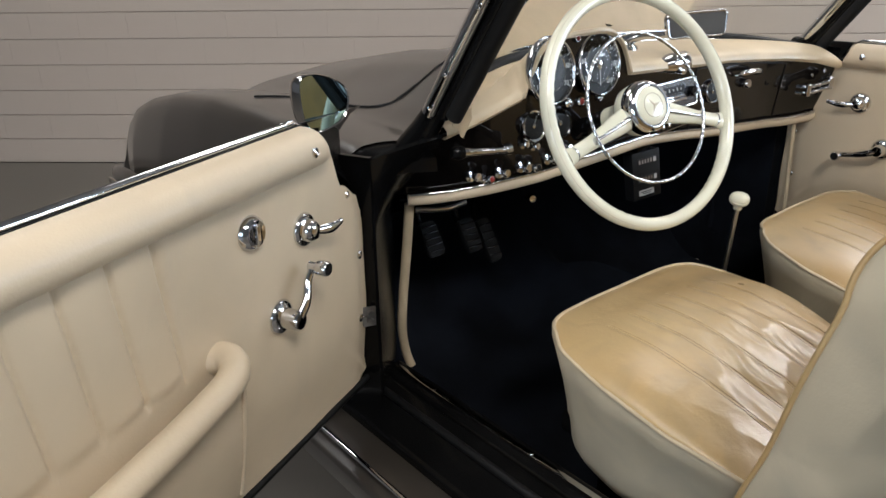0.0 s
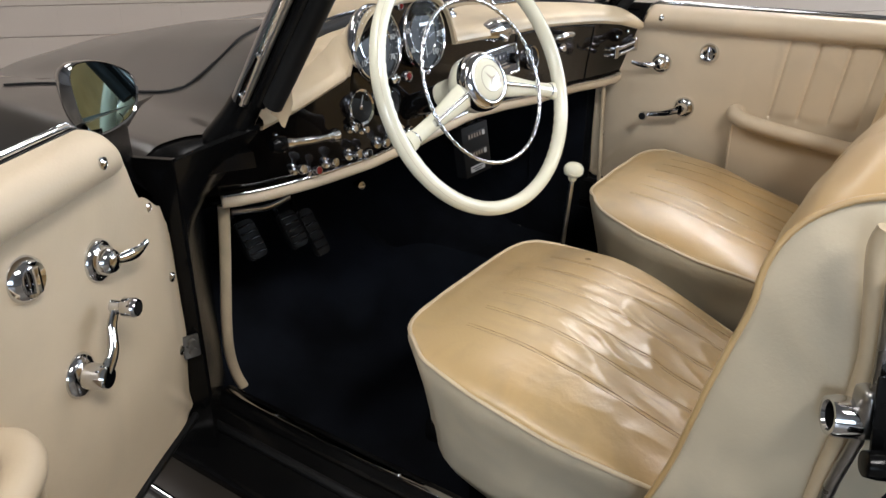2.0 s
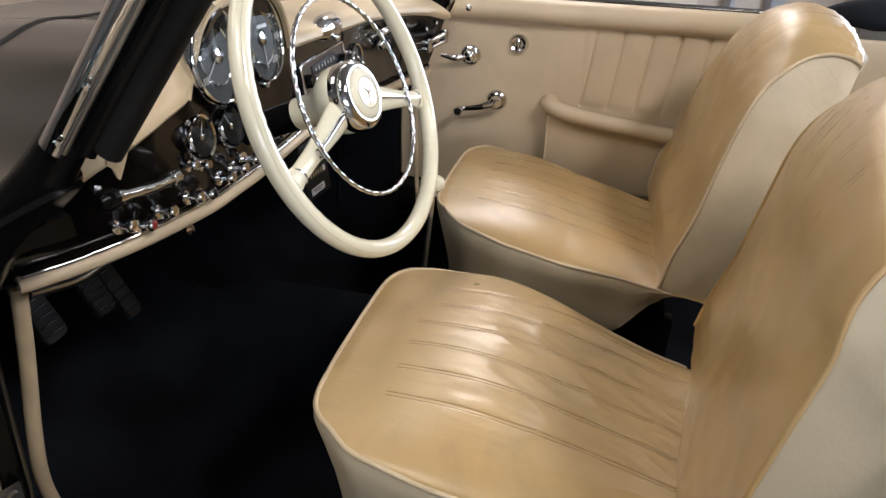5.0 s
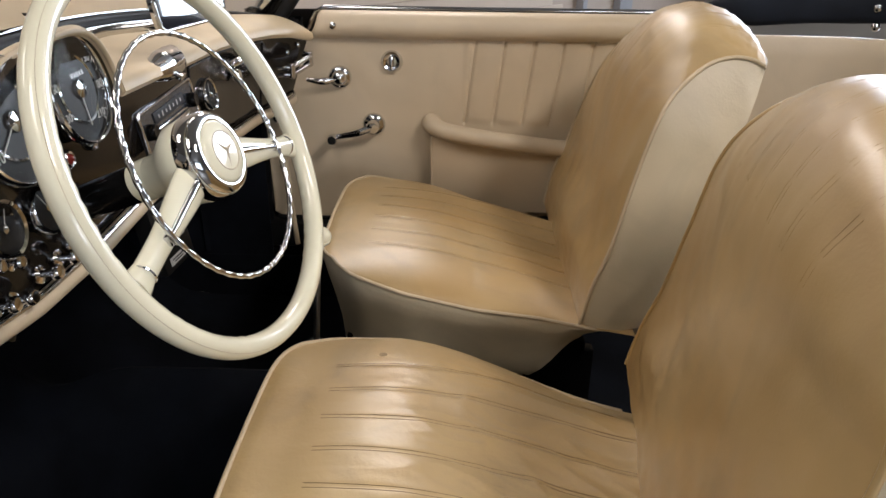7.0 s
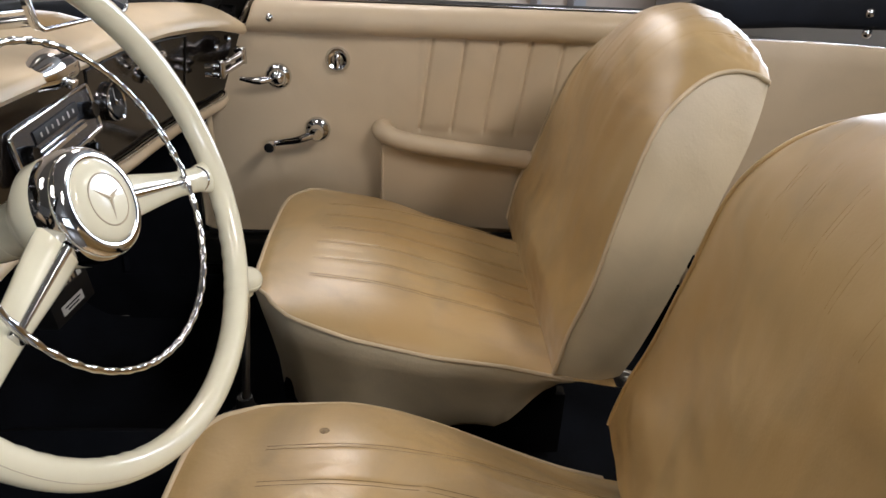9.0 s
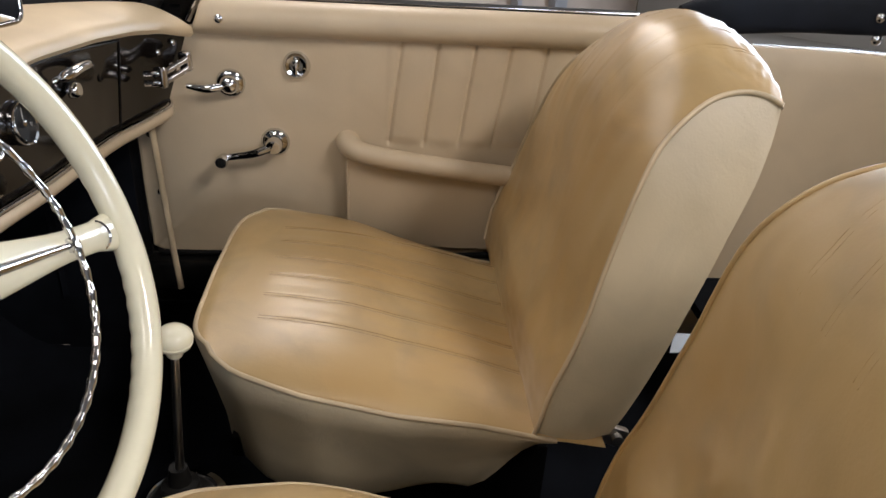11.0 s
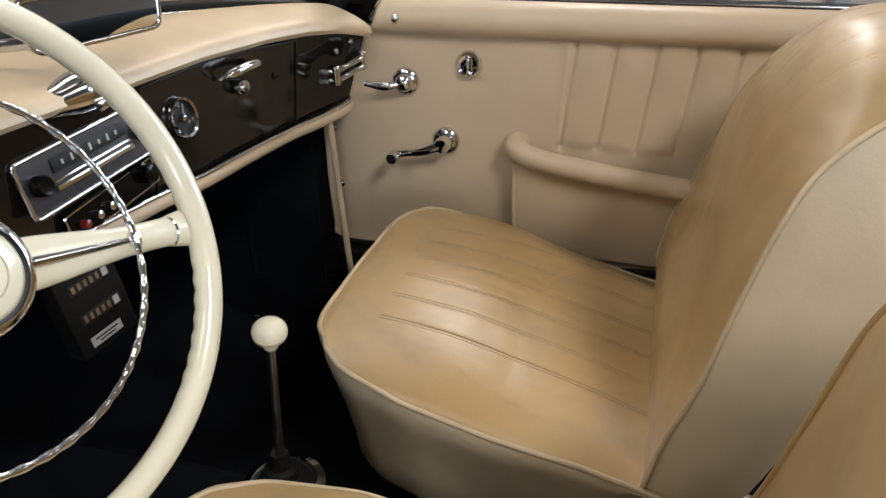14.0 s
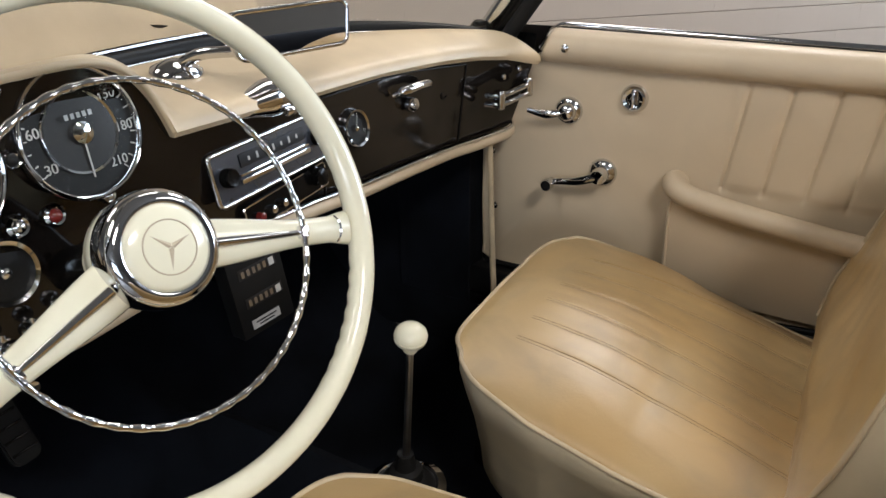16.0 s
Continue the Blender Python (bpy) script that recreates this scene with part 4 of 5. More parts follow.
    part("fan_knob", lathe([(0.013, 0.003), (0.0125, 0.016), (0.009, 0.018), (0, 0.017)], m2 @ Vector((0.062, 0.002, 0)), NF, 22), BLACK, heat, "black fan knob")
    # ashtray
    lid = []
    for a in np.linspace(-0.35, 2.6, 14):
        w = 0.054 - 0.005 * math.cos(a)
        lid.append([(0.003 + w * f, 0.196 - 0.024 * math.sin(a) * (1 - 0.25 * abs(f) ** 8 - 0.4 * step(0.1, -1, f)), 0.948 + 0.024 * math.cos(a) * (1 - 0.4 * step(0.1, -1, f))) for f in np.linspace(-1, 1, 24)])
    ash = part("ashtray", from_grid(lid), CHROME, base, "rounded chrome ashtray lid set into the leather")
    for s in (-1, 1):
        part("ash_side", from_grid([[row[0 if s < 0 else -1] for row in lid], [(0.003 + s * 0.047, 0.196, 0.948)] * len(lid)]), CHROME, ash)
    part("ash_grip", rbox((0.018, 0.010, 0.010), pose(0.014, 0.172, 0.932, 20), 0.003), CHROME, ash)
    # glove box lid, lock, handle
    gx0, gx1 = 0.100, 0.478
    line = [(x, dash_y(x, z) - 0.001, z) for x, z in ((gx0, 0.786), (gx0, 0.927), (0.29, 0.922), (gx1, 0.905), (gx1, 0.762))]
    part("lid_gap", tube(np.concatenate([smooth_path(line[:2], 4), smooth_path(line[1:4], 10), smooth_path(line[3:], 4)]), 0.0013, 6), RUBBER, base)
    h = part("glove_handle", tube(smooth_path([(0.268, 0.186, 0.893), (0.28, 0.168, 0.901), (0.315, 0.164, 0.903), (0.350, 0.168, 0.898), (0.362, 0.186, 0.889)], 20), [0.004] * 3 + [0.007] * 14 + [0.004] * 3, 10), CHROME, base, "chrome glove box handle")
    part("lock_button", lathe([(0.012, 0.0), (0.012, 0.010), (0.009, 0.014), (0.0, 0.014)], (0.315, 0.186, 0.869), NF, 20), CHROME, h)
    part("socket", lathe([(0.010, 0.0), (0.0105, 0.004), (0.007, 0.005), (0.006, 0.002), (0.0, 0.002)], (0.425, 0.187, 0.862), NF, 20), BLACK, base, "black lighter socket")
    g = part("grab_handle", merge(*[tube(smooth_path([(0.522, 0.150, 0.834 + d), (0.524, 0.122, 0.836 + d), (0.552, 0.106, 0.842 + d), (0.584, 0.092, 0.850 + d), (0.592, 0.108, 0.852 + d)], 20), 0.0055, 10) for d in (-0.008, 0.008)]), CHROME, base, "chrome double bar grab handle")
    for x, y, z in ((0.526, 0.124, 0.836), (0.586, 0.096, 0.851)):
        part("handle_block", rbox((0.014, 0.022, 0.034), pose(x, y, z, 0, 0, -27), 0.005, 3), CHROME, g)
    for x, z in ((0.600, 0.880), (0.606, 0.838), (0.572, 0.868)):
        part("screw", lathe([(0.006, 0.0), (0.005, 0.003), (0.0, 0.004)], (x, dash_y(x, z) - 0.002, z), NF, 12), CHROME, base)
    return base


dashboard()


def interior_mirror():
    C = Vector((-0.014, 0.132, 1.038))
    N = Vector((-0.30, -0.95, 0.09)).normalized()
    base = thing("interior_mirror", (-0.02, 0.20, 0.98), "chrome framed interior mirror on a dash stalk", "mirror")
    m = facing(C, N, hint=(-0.02, 0, 1))
    shape = [(x * (1 + 0.05 * (y > 0)), y) for x, y in rounded_rect(0.150, 0.052, 0.012)]
    back = part("housing", extruded(shape, 0.010, m @ pose(0, 0, -0.011), 0.002), CHROME, base, "chrome mirror housing")
    part("mirror_glass", extruded([(x * 0.955, y * 0.86) for x, y in shape], 0.0012, m @ pose(0, 0, 0.0)), MIRROR, back, "mirror glass", smooth=False)
    part("mirror_rim", tube([m @ Vector((x * 0.985, y * 0.96, 0.0)) for x, y in shape], 0.0028, 8, closed=True), CHROME, back)
    part("stalk", tube(smooth_path([C - N * 0.01, (-0.030, 0.175, 1.015), (-0.045, 0.25, 1.005), (-0.05, 0.290, 0.985)], 14), np.linspace(0.006, 0.008, 14), 10), CHROME, base, "chrome stalk")
    part("foot", lathe([(0.032, 0.0), (0.031, 0.004), (0.022, 0.009), (0.012, 0.014), (0.0, 0.016)], (-0.05, 0.290, 0.981), (0, -0.12, 1), 28), CHROME, base, "chrome foot")


interior_mirror()


def trip_box():
    base = thing("trip_recorder", (-0.05, 0.20, 0.66), "black trip counter box under the dashboard", "counter")
    m = facing(Vector((-0.050, 0.196, 0.702)), Vector((-0.16, -0.97, 0.12)), hint=(-0.07, 0, 1))
    body = part("housing", rbox((0.086, 0.112, 0.03), m @ pose(0, 0, -0.015), 0.003), RUBBER, base, "matt black housing")
    for y in (0.033, -0.008):
        part("counter_window", rbox((0.060, 0.014, 0.002), m @ pose(0.002, y, 0.0005), 0.0006), DIALINNER, body)
        part("digits", merge(*[rbox((0.0045, 0.0085, 0.0006), m @ pose(-0.022 + 0.0088 * k, y, 0.0018), 0) for k in range(5)]), STEEL, body, "counter figures", smooth=False)
        part("end_digit", rbox((0.008, 0.0105, 0.0008), m @ pose(0.0245, y, 0.0018), 0), INK, body, smooth=False)
    part("paper_label", rbox((0.046, 0.013, 0.0008), m @ pose(-0.004, -0.040, 0.0006), 0), INK, body, "white label", smooth=False)
    part("label_writing", merge(*[rbox((0.034 - 0.01 * k, 0.002, 0.0004), m @ pose(-0.004, -0.038 - 0.0045 * k, 0.0012), 0) for k in range(2)]), DIAL, body, smooth=False)
    part("bracket", rbox((0.05, 0.12, 0.07), pose(-0.05, 0.27, 0.745), 0.005), BLACK, base)


trip_box()


# ---- floor, pedals, gear lever ----
def car_interior():
    base = thing("car_floor", (XC, 0.0, 0.22), "dark navy carpeted car floor and tunnel", "car floor")
    L, R = -0.66, 0.60
    part("carpet", shell([[(x, y, 0.235 + (0.10 + 0.105 * step(-0.25, -0.06, y)) * bump1(x - XC, 0.085) * step(0.75, 0.3, y) + 0.30 * step(0.42, 0.75, y) + 0.002 * noise.noise(Vector((x * 9, y * 9, 0)))) for x in np.linspace(L, R, 60)] for y in np.linspace(-1.22, 0.78, 66)], 0.01), CARPET, base, "dark navy carpet")
    part("bulkhead", shell([[(x, 0.78 - 0.10 * f, 0.50 + 0.30 * f) for x in np.linspace(L, R, 8)] for f in np.linspace(0, 1, 6)], 0.01), BLACK, base)
    for s, xx in ((-1, L), (1, R)):
        part("kick_panel", shell([[(xx + s * 0.004, y, z) for y in np.linspace(0.22 if s > 0 else 0.38, 0.80, 8)] for z in np.linspace(0.24, 0.80, 6)], 0.008), CARPET, base, "dark carpeted kick panel")
        part("sill_carpet", shell([[(xx, y, z) for y in np.linspace(-0.90, 0.40, 10)] for z in np.linspace(0.235, 0.352, 4)], 0.006), CARPET, base)
    part("scuttle_side", rbox((0.075, 0.19, 0.58), pose(0.655, 0.330, 0.515), 0.004), CARPET, base, "dark carpeted scuttle side")
    part("rear_bulkhead", shell([[(x, -1.20 - 0.08 * f, 0.24 + 0.30 * f) for x in np.linspace(L, R, 8)] for f in np.linspace(0, 1, 6)], 0.01), CARPET, base)
    part("rear_shelf", shell([[(x, y, 0.43) for x in np.linspace(L, R, 8)] for y in np.linspace(-0.88, -1.28, 4)], 0.02), CARPET, base)


car_interior()


def pedals():
    base = thing("pedals", (-0.43, 0.52, 0.40), "black rubber pedals on steel arms", "pedals")
    for x, w, h, z, y, nm in ((-0.455, 0.052, 0.085, 0.555, 0.50, "clutch_pedal"), (-0.335, 0.052, 0.085, 0.535, 0.50, "brake_pedal"), (-0.262, 0.045, 0.115, 0.500, 0.51, "accelerator")):
        m = facing(Vector((x, y, z)), Vector((0, -0.85, 0.53)))
        pad = part(nm, extruded(rounded_rect(w, h, 0.014), 0.014, m, 0.003), RUBBER, base, "black rubber pedal pad")
        for k in range(5):
            part("tread", rbox((w * 0.8, 0.004, 0.003), m @ pose(0, -h * 0.35 + k * h * 0.175, 0.0145), 0.001), BLACK, pad)
        part("arm", tube(smooth_path([(x, y + 0.01, z), (x, y + 0.05, z + 0.06), (x, y + 0.03, z + 0.22)], 10), 0.008, 8), BLACK, pad)
    part("light_switch", lathe([(0.010, 0), (0.012, 0.010), (0.008, 0.02), (0, 0.021)], (-0.304, 0.327, 0.670), (-0.3, -0.9, 0.1), 18), CHROME, base, "chrome ringed switch under the dash")
    part("bonnet_pull", tube(smooth_path([(-0.60, 0.36, 0.70), (-0.54, 0.335, 0.695), (-0.49, 0.33, 0.70)], 12), 0.006, 8, flat=0.6), STEEL, base, "dull steel pull lever")


pedals()


def gear_lever():
    base = thing("gear_lever", (-0.02, -0.02, 0.38), "gear lever with an ivory knob and black rubber boot", "gear lever")
    top = Vector((-0.043, -0.032, 0.697))
    foot = Vector((-0.037, -0.014, 0.478))
    part("rod", tube([foot, foot * 0.5 + top * 0.5, top], [0.0055, 0.005, 0.0045], 12), STEEL, base, "polished steel rod")
    part("knob", lathe([(0.0, 0.0150), (0.008, 0.0143), (0.0145, 0.0118), (0.0190, 0.0072), (0.0208, 0.0015), (0.0206, -0.0012), (0.0188, -0.0024), (0.0188, -0.0034), (0.0202, -0.0042), (0.0190, -0.0085), (0.0145, -0.0120), (0.0098, -0.0142), (0.0088, -0.0165), (0.0092, -0.0215), (0.0078, -0.0235), (0.0, -0.0235)], top, top - foot, 32), CREAM, base, "ivory knob")
    part("boot", lathe([(0.050, -0.03), (0.048, 0.0), (0.036, 0.012), (0.030, 0.02), (0.024, 0.022), (0.022, 0.034), (0.015, 0.038), (0.011, 0.06), (0.0, 0.06)], foot - Vector((0, 0, 0.035)), (0, 0, 1), 28), RUBBER, base, "black rubber boot")
    part("collar_ring", lathe([(0.056, -0.002), (0.055, 0.006), (0.044, 0.012), (0.040, 0.008)], foot - Vector((0, 0, 0.037)), (0, 0, 1), 32), CHROME, base, "chrome boot ring")


gear_lever()


# ---- the car's body ----
def car_body():
    base = thing("car", (XC, 0.6, 0.0), "dark brown open vintage roadster with a low windscreen", "car")

    def sym(x):
        return abs(x - XC)

    # bonnet and wings in one skin
    def skin(u, y):
        crest = float(np.interp(y, (0.25, 0.40, 0.6, 0.75, 0.95, 1.2, 1.4, 1.55, 1.66, 1.74, 1.80, 1.90), (0.866, 0.868, 0.872, 0.877, 0.876, 0.850, 0.810, 0.762, 0.700, 0.635, 0.565, 0.46)))
        mid = float(np.interp(y, (0.40, 0.6, 0.85, 1.2, 1.45, 1.65, 1.90), (0.962, 0.953, 0.930, 0.868, 0.815, 0.740, 0.59)))
        out = float(np.interp(y, (0.25, 0.40, 0.8, 1.2, 1.5, 1.7, 1.8, 1.90), (0.775, 0.79, 0.805, 0.800, 0.775, 0.725, 0.68, 0.645)))
        a = abs(u)
        if a < 0.66:
            f = a / 0.66
            x = f * 0.56
            hump = mid + 0.016 * bump1(x - 0.20, 0.10) * step(1.7, 1.2, y) - 0.03 * f ** 2
            valley = step(0.55, 1.0, f)
            z = hump * (1 - valley) + (crest - 0.010) * valley - 0.024 * bump1(f - 0.84, 0.15) * step(0.5, 1.1, y)
        elif a < 0.82:
            f = (a - 0.66) / 0.16
            x = 0.56 + 0.14 * f
            z = crest - 0.010 * (1 - f) ** 2 - 0.004 * f ** 2
        else:
            f = (a - 0.82) / 0.18
            x = 0.70 + (out - 0.70) * math.sin(f * math.pi / 2)
            z = crest - 0.004 - (crest - 0.004 - 0.46) * (1 - math.cos(f * math.pi / 2))
        return XC + math.copysign(x, u), y, z

    rows = []
    for g in np.concatenate([np.linspace(0, 0.82, 56), np.linspace(0.83, 1, 20)]):
        row = []
        for u in np.linspace(-1, 1, 121):
            x0 = skin(u, 0.5)[0]
            y0 = 0.43 - 0.145 * min(1.0, abs(x0) / 0.66) ** 2.2
            y0 += 0.15 * step(0.845, 0.885, abs(u)) + (0.045 * step(0.66, 0.78, -u) if u < 0 else 0)
            row.append(skin(u, y0 + (1.90 - y0) * g))
        rows.append(row)
    part("front_skin", from_grid(rows), PAINT, base, "glossy dark brown bonnet and front wings")
    rows = np.array(rows)
    # black shut face behind the painted edge, above the open door
    lip = rows[0][7:19]
    part("shut_face", from_grid([lip + (0, 0.004, -0.003), lip + (0, -0.030, -0.008), lip + (0.004, -0.056, -0.024), lip + (0.006, -0.058, -0.05)]), BLACK, base, "black lacquered shut face")
    # gap line of the bonnet
    gap = smooth_path([(-0.69, 0.86, 0.90), (-0.60, 0.80, 0.90), (-0.565, 0.66, 0.90), (-0.524, 0.557, 0.902), (-0.43, 0.545, 0.915), (-0.30, 0.57, 0.94), (-0.04, 0.60, 0.957), (0.22, 0.57, 0.94), (0.35, 0.545, 0.915), (0.444, 0.557, 0.902), (0.485, 0.66, 0.90), (0.52, 0.80, 0.90), (0.58, 0.86, 0.90)], 90)
    flat = rows.reshape(-1, 3)
    line = []
    for q in gap:
        d = ((flat[:, :2] - q[:2]) ** 2).sum(1)
        near = np.argsort(d)[:4]
        line.append((q[0], q[1], np.average(flat[near, 2], weights=1 / (d[near] + 1e-6)) + 0.0012))
    part("bonnet_gap", tube(line, 0.0032, 6), RUBBER, base)
    # eyebrow over the wheel arch, wheel
    for s in (-1, 1):
        brow = smooth_path([(XC + s * 0.79, 0.72, 0.40), (XC + s * 0.825, 0.86, 0.52), (XC + s * 0.838, 1.08, 0.600), (XC + s * 0.835, 1.34, 0.605), (XC + s * 0.80, 1.58, 0.560), (XC + s * 0.74, 1.76, 0.47)], 40)
        part("wheel_brow", tube(brow, 0.026 * np.sin(np.linspace(0.15, 3.0, 40)) + 0.004, 12, flat=0.5), PAINT, base, "painted wheel arch brow")
        part("brow_trim", tube(brow + (s * 0.022, 0, -0.012), 0.004, 8), CHROME, base)
        wheel = part("wheel", lathe([(0.19, -0.075), (0.30, -0.085), (0.32, -0.05), (0.32, 0.05), (0.30, 0.085), (0.19, 0.075)], (XC + s * 0.70, 1.12, 0.32), (s, 0, 0), 40), RUBBER, base, "black tyre")
        part("hub_cap", lathe([(0.19, 0.07), (0.15, 0.085), (0.10, 0.095), (0, 0.10)], (XC + s * 0.70, 1.12, 0.32), (s, 0, 0), 32), PAINT, wheel)
    # front lower body
    part("nose", shell([[(XC + x, 1.90 - 0.12 * (abs(x) / 0.66) ** 3 + 0.02 * math.sin(f * 3), 0.60 - 0.34 * f) for x in np.linspace(-0.66, 0.66, 24)] for f in np.linspace(0, 1, 8)], 0.01), PAINT, base)
    for s in (-1, 1):
        # hinge pillar, its inner face and seal
        rows = []
        for g in np.linspace(0, 1, 20):
            row = []
            for f in np.linspace(0, 1, 10):
                z = 0.36 + ((0.888 if s < 0 else 0.858) - 0.030 * f * (s < 0) - 0.36) * g
                inner = float(np.interp(z, (0.36, 0.730, 0.750, 0.888), (0.402, 0.398, 0.370, 0.222))) if s < 0 else 0.395
                row.append((XC + s * ((0.602 if s < 0 else 0.635) * (1 - f) + 0.735 * f), inner * (1 - f) + (0.262 + 0.012 * step(0.7, 0.4, z)) * f, z))
            rows.append(row)
        post = part("hinge_pillar", shell(rows, 0.008), BLACK if s < 0 else CARPET, base, "black lacquered hinge pillar" if s < 0 else "")
        part("pillar_side", shell([[(XC + s * (0.737 + 0.07 * f), 0.255 + 0.165 * f, z) for f in np.linspace(0, 1, 6)] for z in np.linspace(0.30, 0.862, 14)], 0.01), BLACK, post)
        # rear pillar, sill, side panel
        part("latch_pillar", shell([[(XC + s * ((0.705 if s < 0 else 0.735) + (0.10 if s < 0 else 0.07) * f), -0.725 - 0.03 * f, z) for f in np.linspace(0, 1, 6)] for z in np.linspace(0.36, 0.93, 12)], 0.012), BLACK, base, "black lacquered latch pillar")
        for d, z0, w, mat, lb in ((0.63 if s < 0 else 0.72, 0.345 if s < 0 else 0.395, 0.05 if s < 0 else 0.10, BLACK if s < 0 else RUBBER, "black sill step"), (0.715, 0.335, 0.12, BLACK, "black sill step"), (0.815, 0.300, 0.10, PAINT, "dark painted outer sill")):
            part("sill", rbox((w, 1.18, 0.06), pose(XC + s * d, -0.22, z0 - 0.01, 0, s * 8, 0), 0.010, 3), mat, base, lb)
        if s > 0:
            continue
        part("sill_strip", rbox((0.012, 1.10, 0.006), pose(XC + s * 0.632, -0.20, 0.369), 0.002), CHROME, base, "chrome sill tread strip")
        part("sill_groove", tube([(XC + s * 0.70, y, 0.360) for y in (-0.78, 0.30)], 0.008, 8), RUBBER, base)
        part("outer_bead", tube([(XC + s * 0.84, y, 0.325) for y in (-0.78, 0.40)], 0.006, 8), CHROME, base, "bright sill bead")
        for k in range(4):
            part("sill_screw", lathe([(0.005, 0), (0.004, 0.002), (0, 0.003)], (XC + s * 0.632, 0.22 - 0.27 * k, 0.371), (0, 0, 1), 12), CHROME, base)
    # tail: boot lid and rear wings behind the cockpit
    tail = []
    for g in np.linspace(0, 1, 36):
        row = []
        for u in np.linspace(-1, 1, 61):
            a = abs(u)
            start = -1.46 if a < 0.82 else -1.46 + 0.62 * step(0.82, 0.92, a)
            y = start + (-2.30 - start) * g
            out = 0.80 - 0.16 * step(-1.3, -2.3, y) ** 2
            crest = 0.885 - 0.02 * step(-0.9, -1.4, y) - 0.42 * step(-1.45, -2.32, y) ** 1.6
            mid = 0.925 - 0.46 * step(-1.45, -2.33, y) ** 1.5
            if a < 0.75:
                f = a / 0.75
                x, z = f * 0.66, mid * (1 - step(0.4, 1, f)) + crest * step(0.4, 1, f) - 0.02 * bump1(f - 0.82, 0.12)
            else:
                f = (a - 0.75) / 0.25
                x, z = 0.66 + (out - 0.66) * math.sin(f * math.pi / 2), crest - (crest - 0.40) * (1 - math.cos(f * math.pi / 2))
            row.append((XC + math.copysign(x, u), y, z))
        tail.append(row)
    part("tail_skin", from_grid(tail), PAINT, base, "dark brown boot lid and rear wings")
    for s in (-1, 1):
        wheel = part("wheel", lathe([(0.19, -0.045), (0.30, -0.052), (0.32, -0.035), (0.32, 0.035), (0.30, 0.052), (0.19, 0.045)], (XC + s * 0.758, -1.32, 0.32), (s, 0, 0), 40), RUBBER, base, "black tyre")
        part("hub_cap", lathe([(0.19, 0.040), (0.15, 0.046), (0.10, 0.050), (0, 0.052)], (XC + s * 0.758, -1.32, 0.32), (s, 0, 0), 32), PAINT, wheel)
    # seal beads round the door openings
    part("door_seal", tube(smooth_path([(-0.612, 0.365, 0.715), (-0.617, 0.372, 0.62), (-0.622, 0.385, 0.50), (-0.622, 0.392, 0.42), (-0.612, 0.395, 0.36), (-0.605, 0.385, 0.325)], 30), 0.0105, 10, flat=0.8), PIPING, base, "cream leather door seal bead")
    part("door_seal", tube(smooth_path([(0.585, 0.170, 0.735), (0.588, 0.166, 0.62), (0.590, 0.160, 0.48), (0.585, 0.152, 0.39)], 24), 0.0065, 10, flat=0.8), PIPING, base, "cream leather door seal bead")
    part("door_seal", tube(smooth_path([(-0.742, -0.606, 0.955), (-0.742, -0.603, 0.935), (-0.742, -0.612, 0.880), (-0.742, -0.618, 0.830), (-0.742, -0.614, 0.759), (-0.740, -0.607, 0.682), (-0.732, -0.603, 0.58), (-0.723, -0.606, 0.46), (-0.71, -0.62, 0.37)], 48), 0.0105, 10), PIPING, base, "worn cream leather door seal bead")
    part("seal_flange", tube(smooth_path([(-0.760, -0.618, 0.92), (-0.758, -0.628, 0.80), (-0.752, -0.612, 0.66), (-0.735, -0.62, 0.40)], 24), 0.006, 8), STEEL, base)
    return base


car_body()


def door_striker():
    base = thing("door_striker", (-0.74, -0.65, 0.79), "steel and chrome door striker on the latch pillar", "door striker")
    out = Vector((-0.45, 0.88, 0.05))
    c = Vector((-0.756, -0.612, 0.784))
    part("socket", lathe([(0.0185, -0.014), (0.0185, 0.012), (0.0170, 0.016), (0.0135, 0.016), (0.0120, 0.013)], c, out, 32), CHROME, base, "chrome socket")
    part("socket_lining", lathe([(0.0125, 0.014), (0.0115, -0.004), (0.0, -0.004)], c, out, 28), RUBBER, base, "dark hollow of the socket")
    part("socket_block", rbox((0.036, 0.026, 0.050), pose(-0.750, -0.626, 0.796, 0, 0, 25), 0.010, 4), STEEL, base, "rounded steel block")
    part("striker_bar", rbox((0.006, 0.020, 0.090), pose(-0.772, -0.640, 0.800, -8, 0, 22), 0.003, 2), BLACK, base, "black lacquered striker plate")
    part("roller", lathe([(0.012, -0.010), (0.0125, 0.0), (0.011, 0.010), (0.0, 0.012)], (-0.790, -0.642, 0.770), out, 24), BLACK, base, "black buffer")


door_striker()


def hinge_check():
    base = thing("door_check", (-0.742, 0.325, 0.53), "small steel door check plate with bolts", "door check")
    part("plate", rbox((0.004, 0.026, 0.040), pose(-0.790, 0.262, 0.560, 0, 0, 70), 0.003), STEEL, base, "small steel plate")
    for z in (0.534, 0.550):
        part("bolt", lathe([(0.007, 0), (0.006, 0.005), (0, 0.006)], (-0.790, 0.259, z + 0.018), (-0.25, -0.96, 0), 16), STEEL, base)


hinge_check()


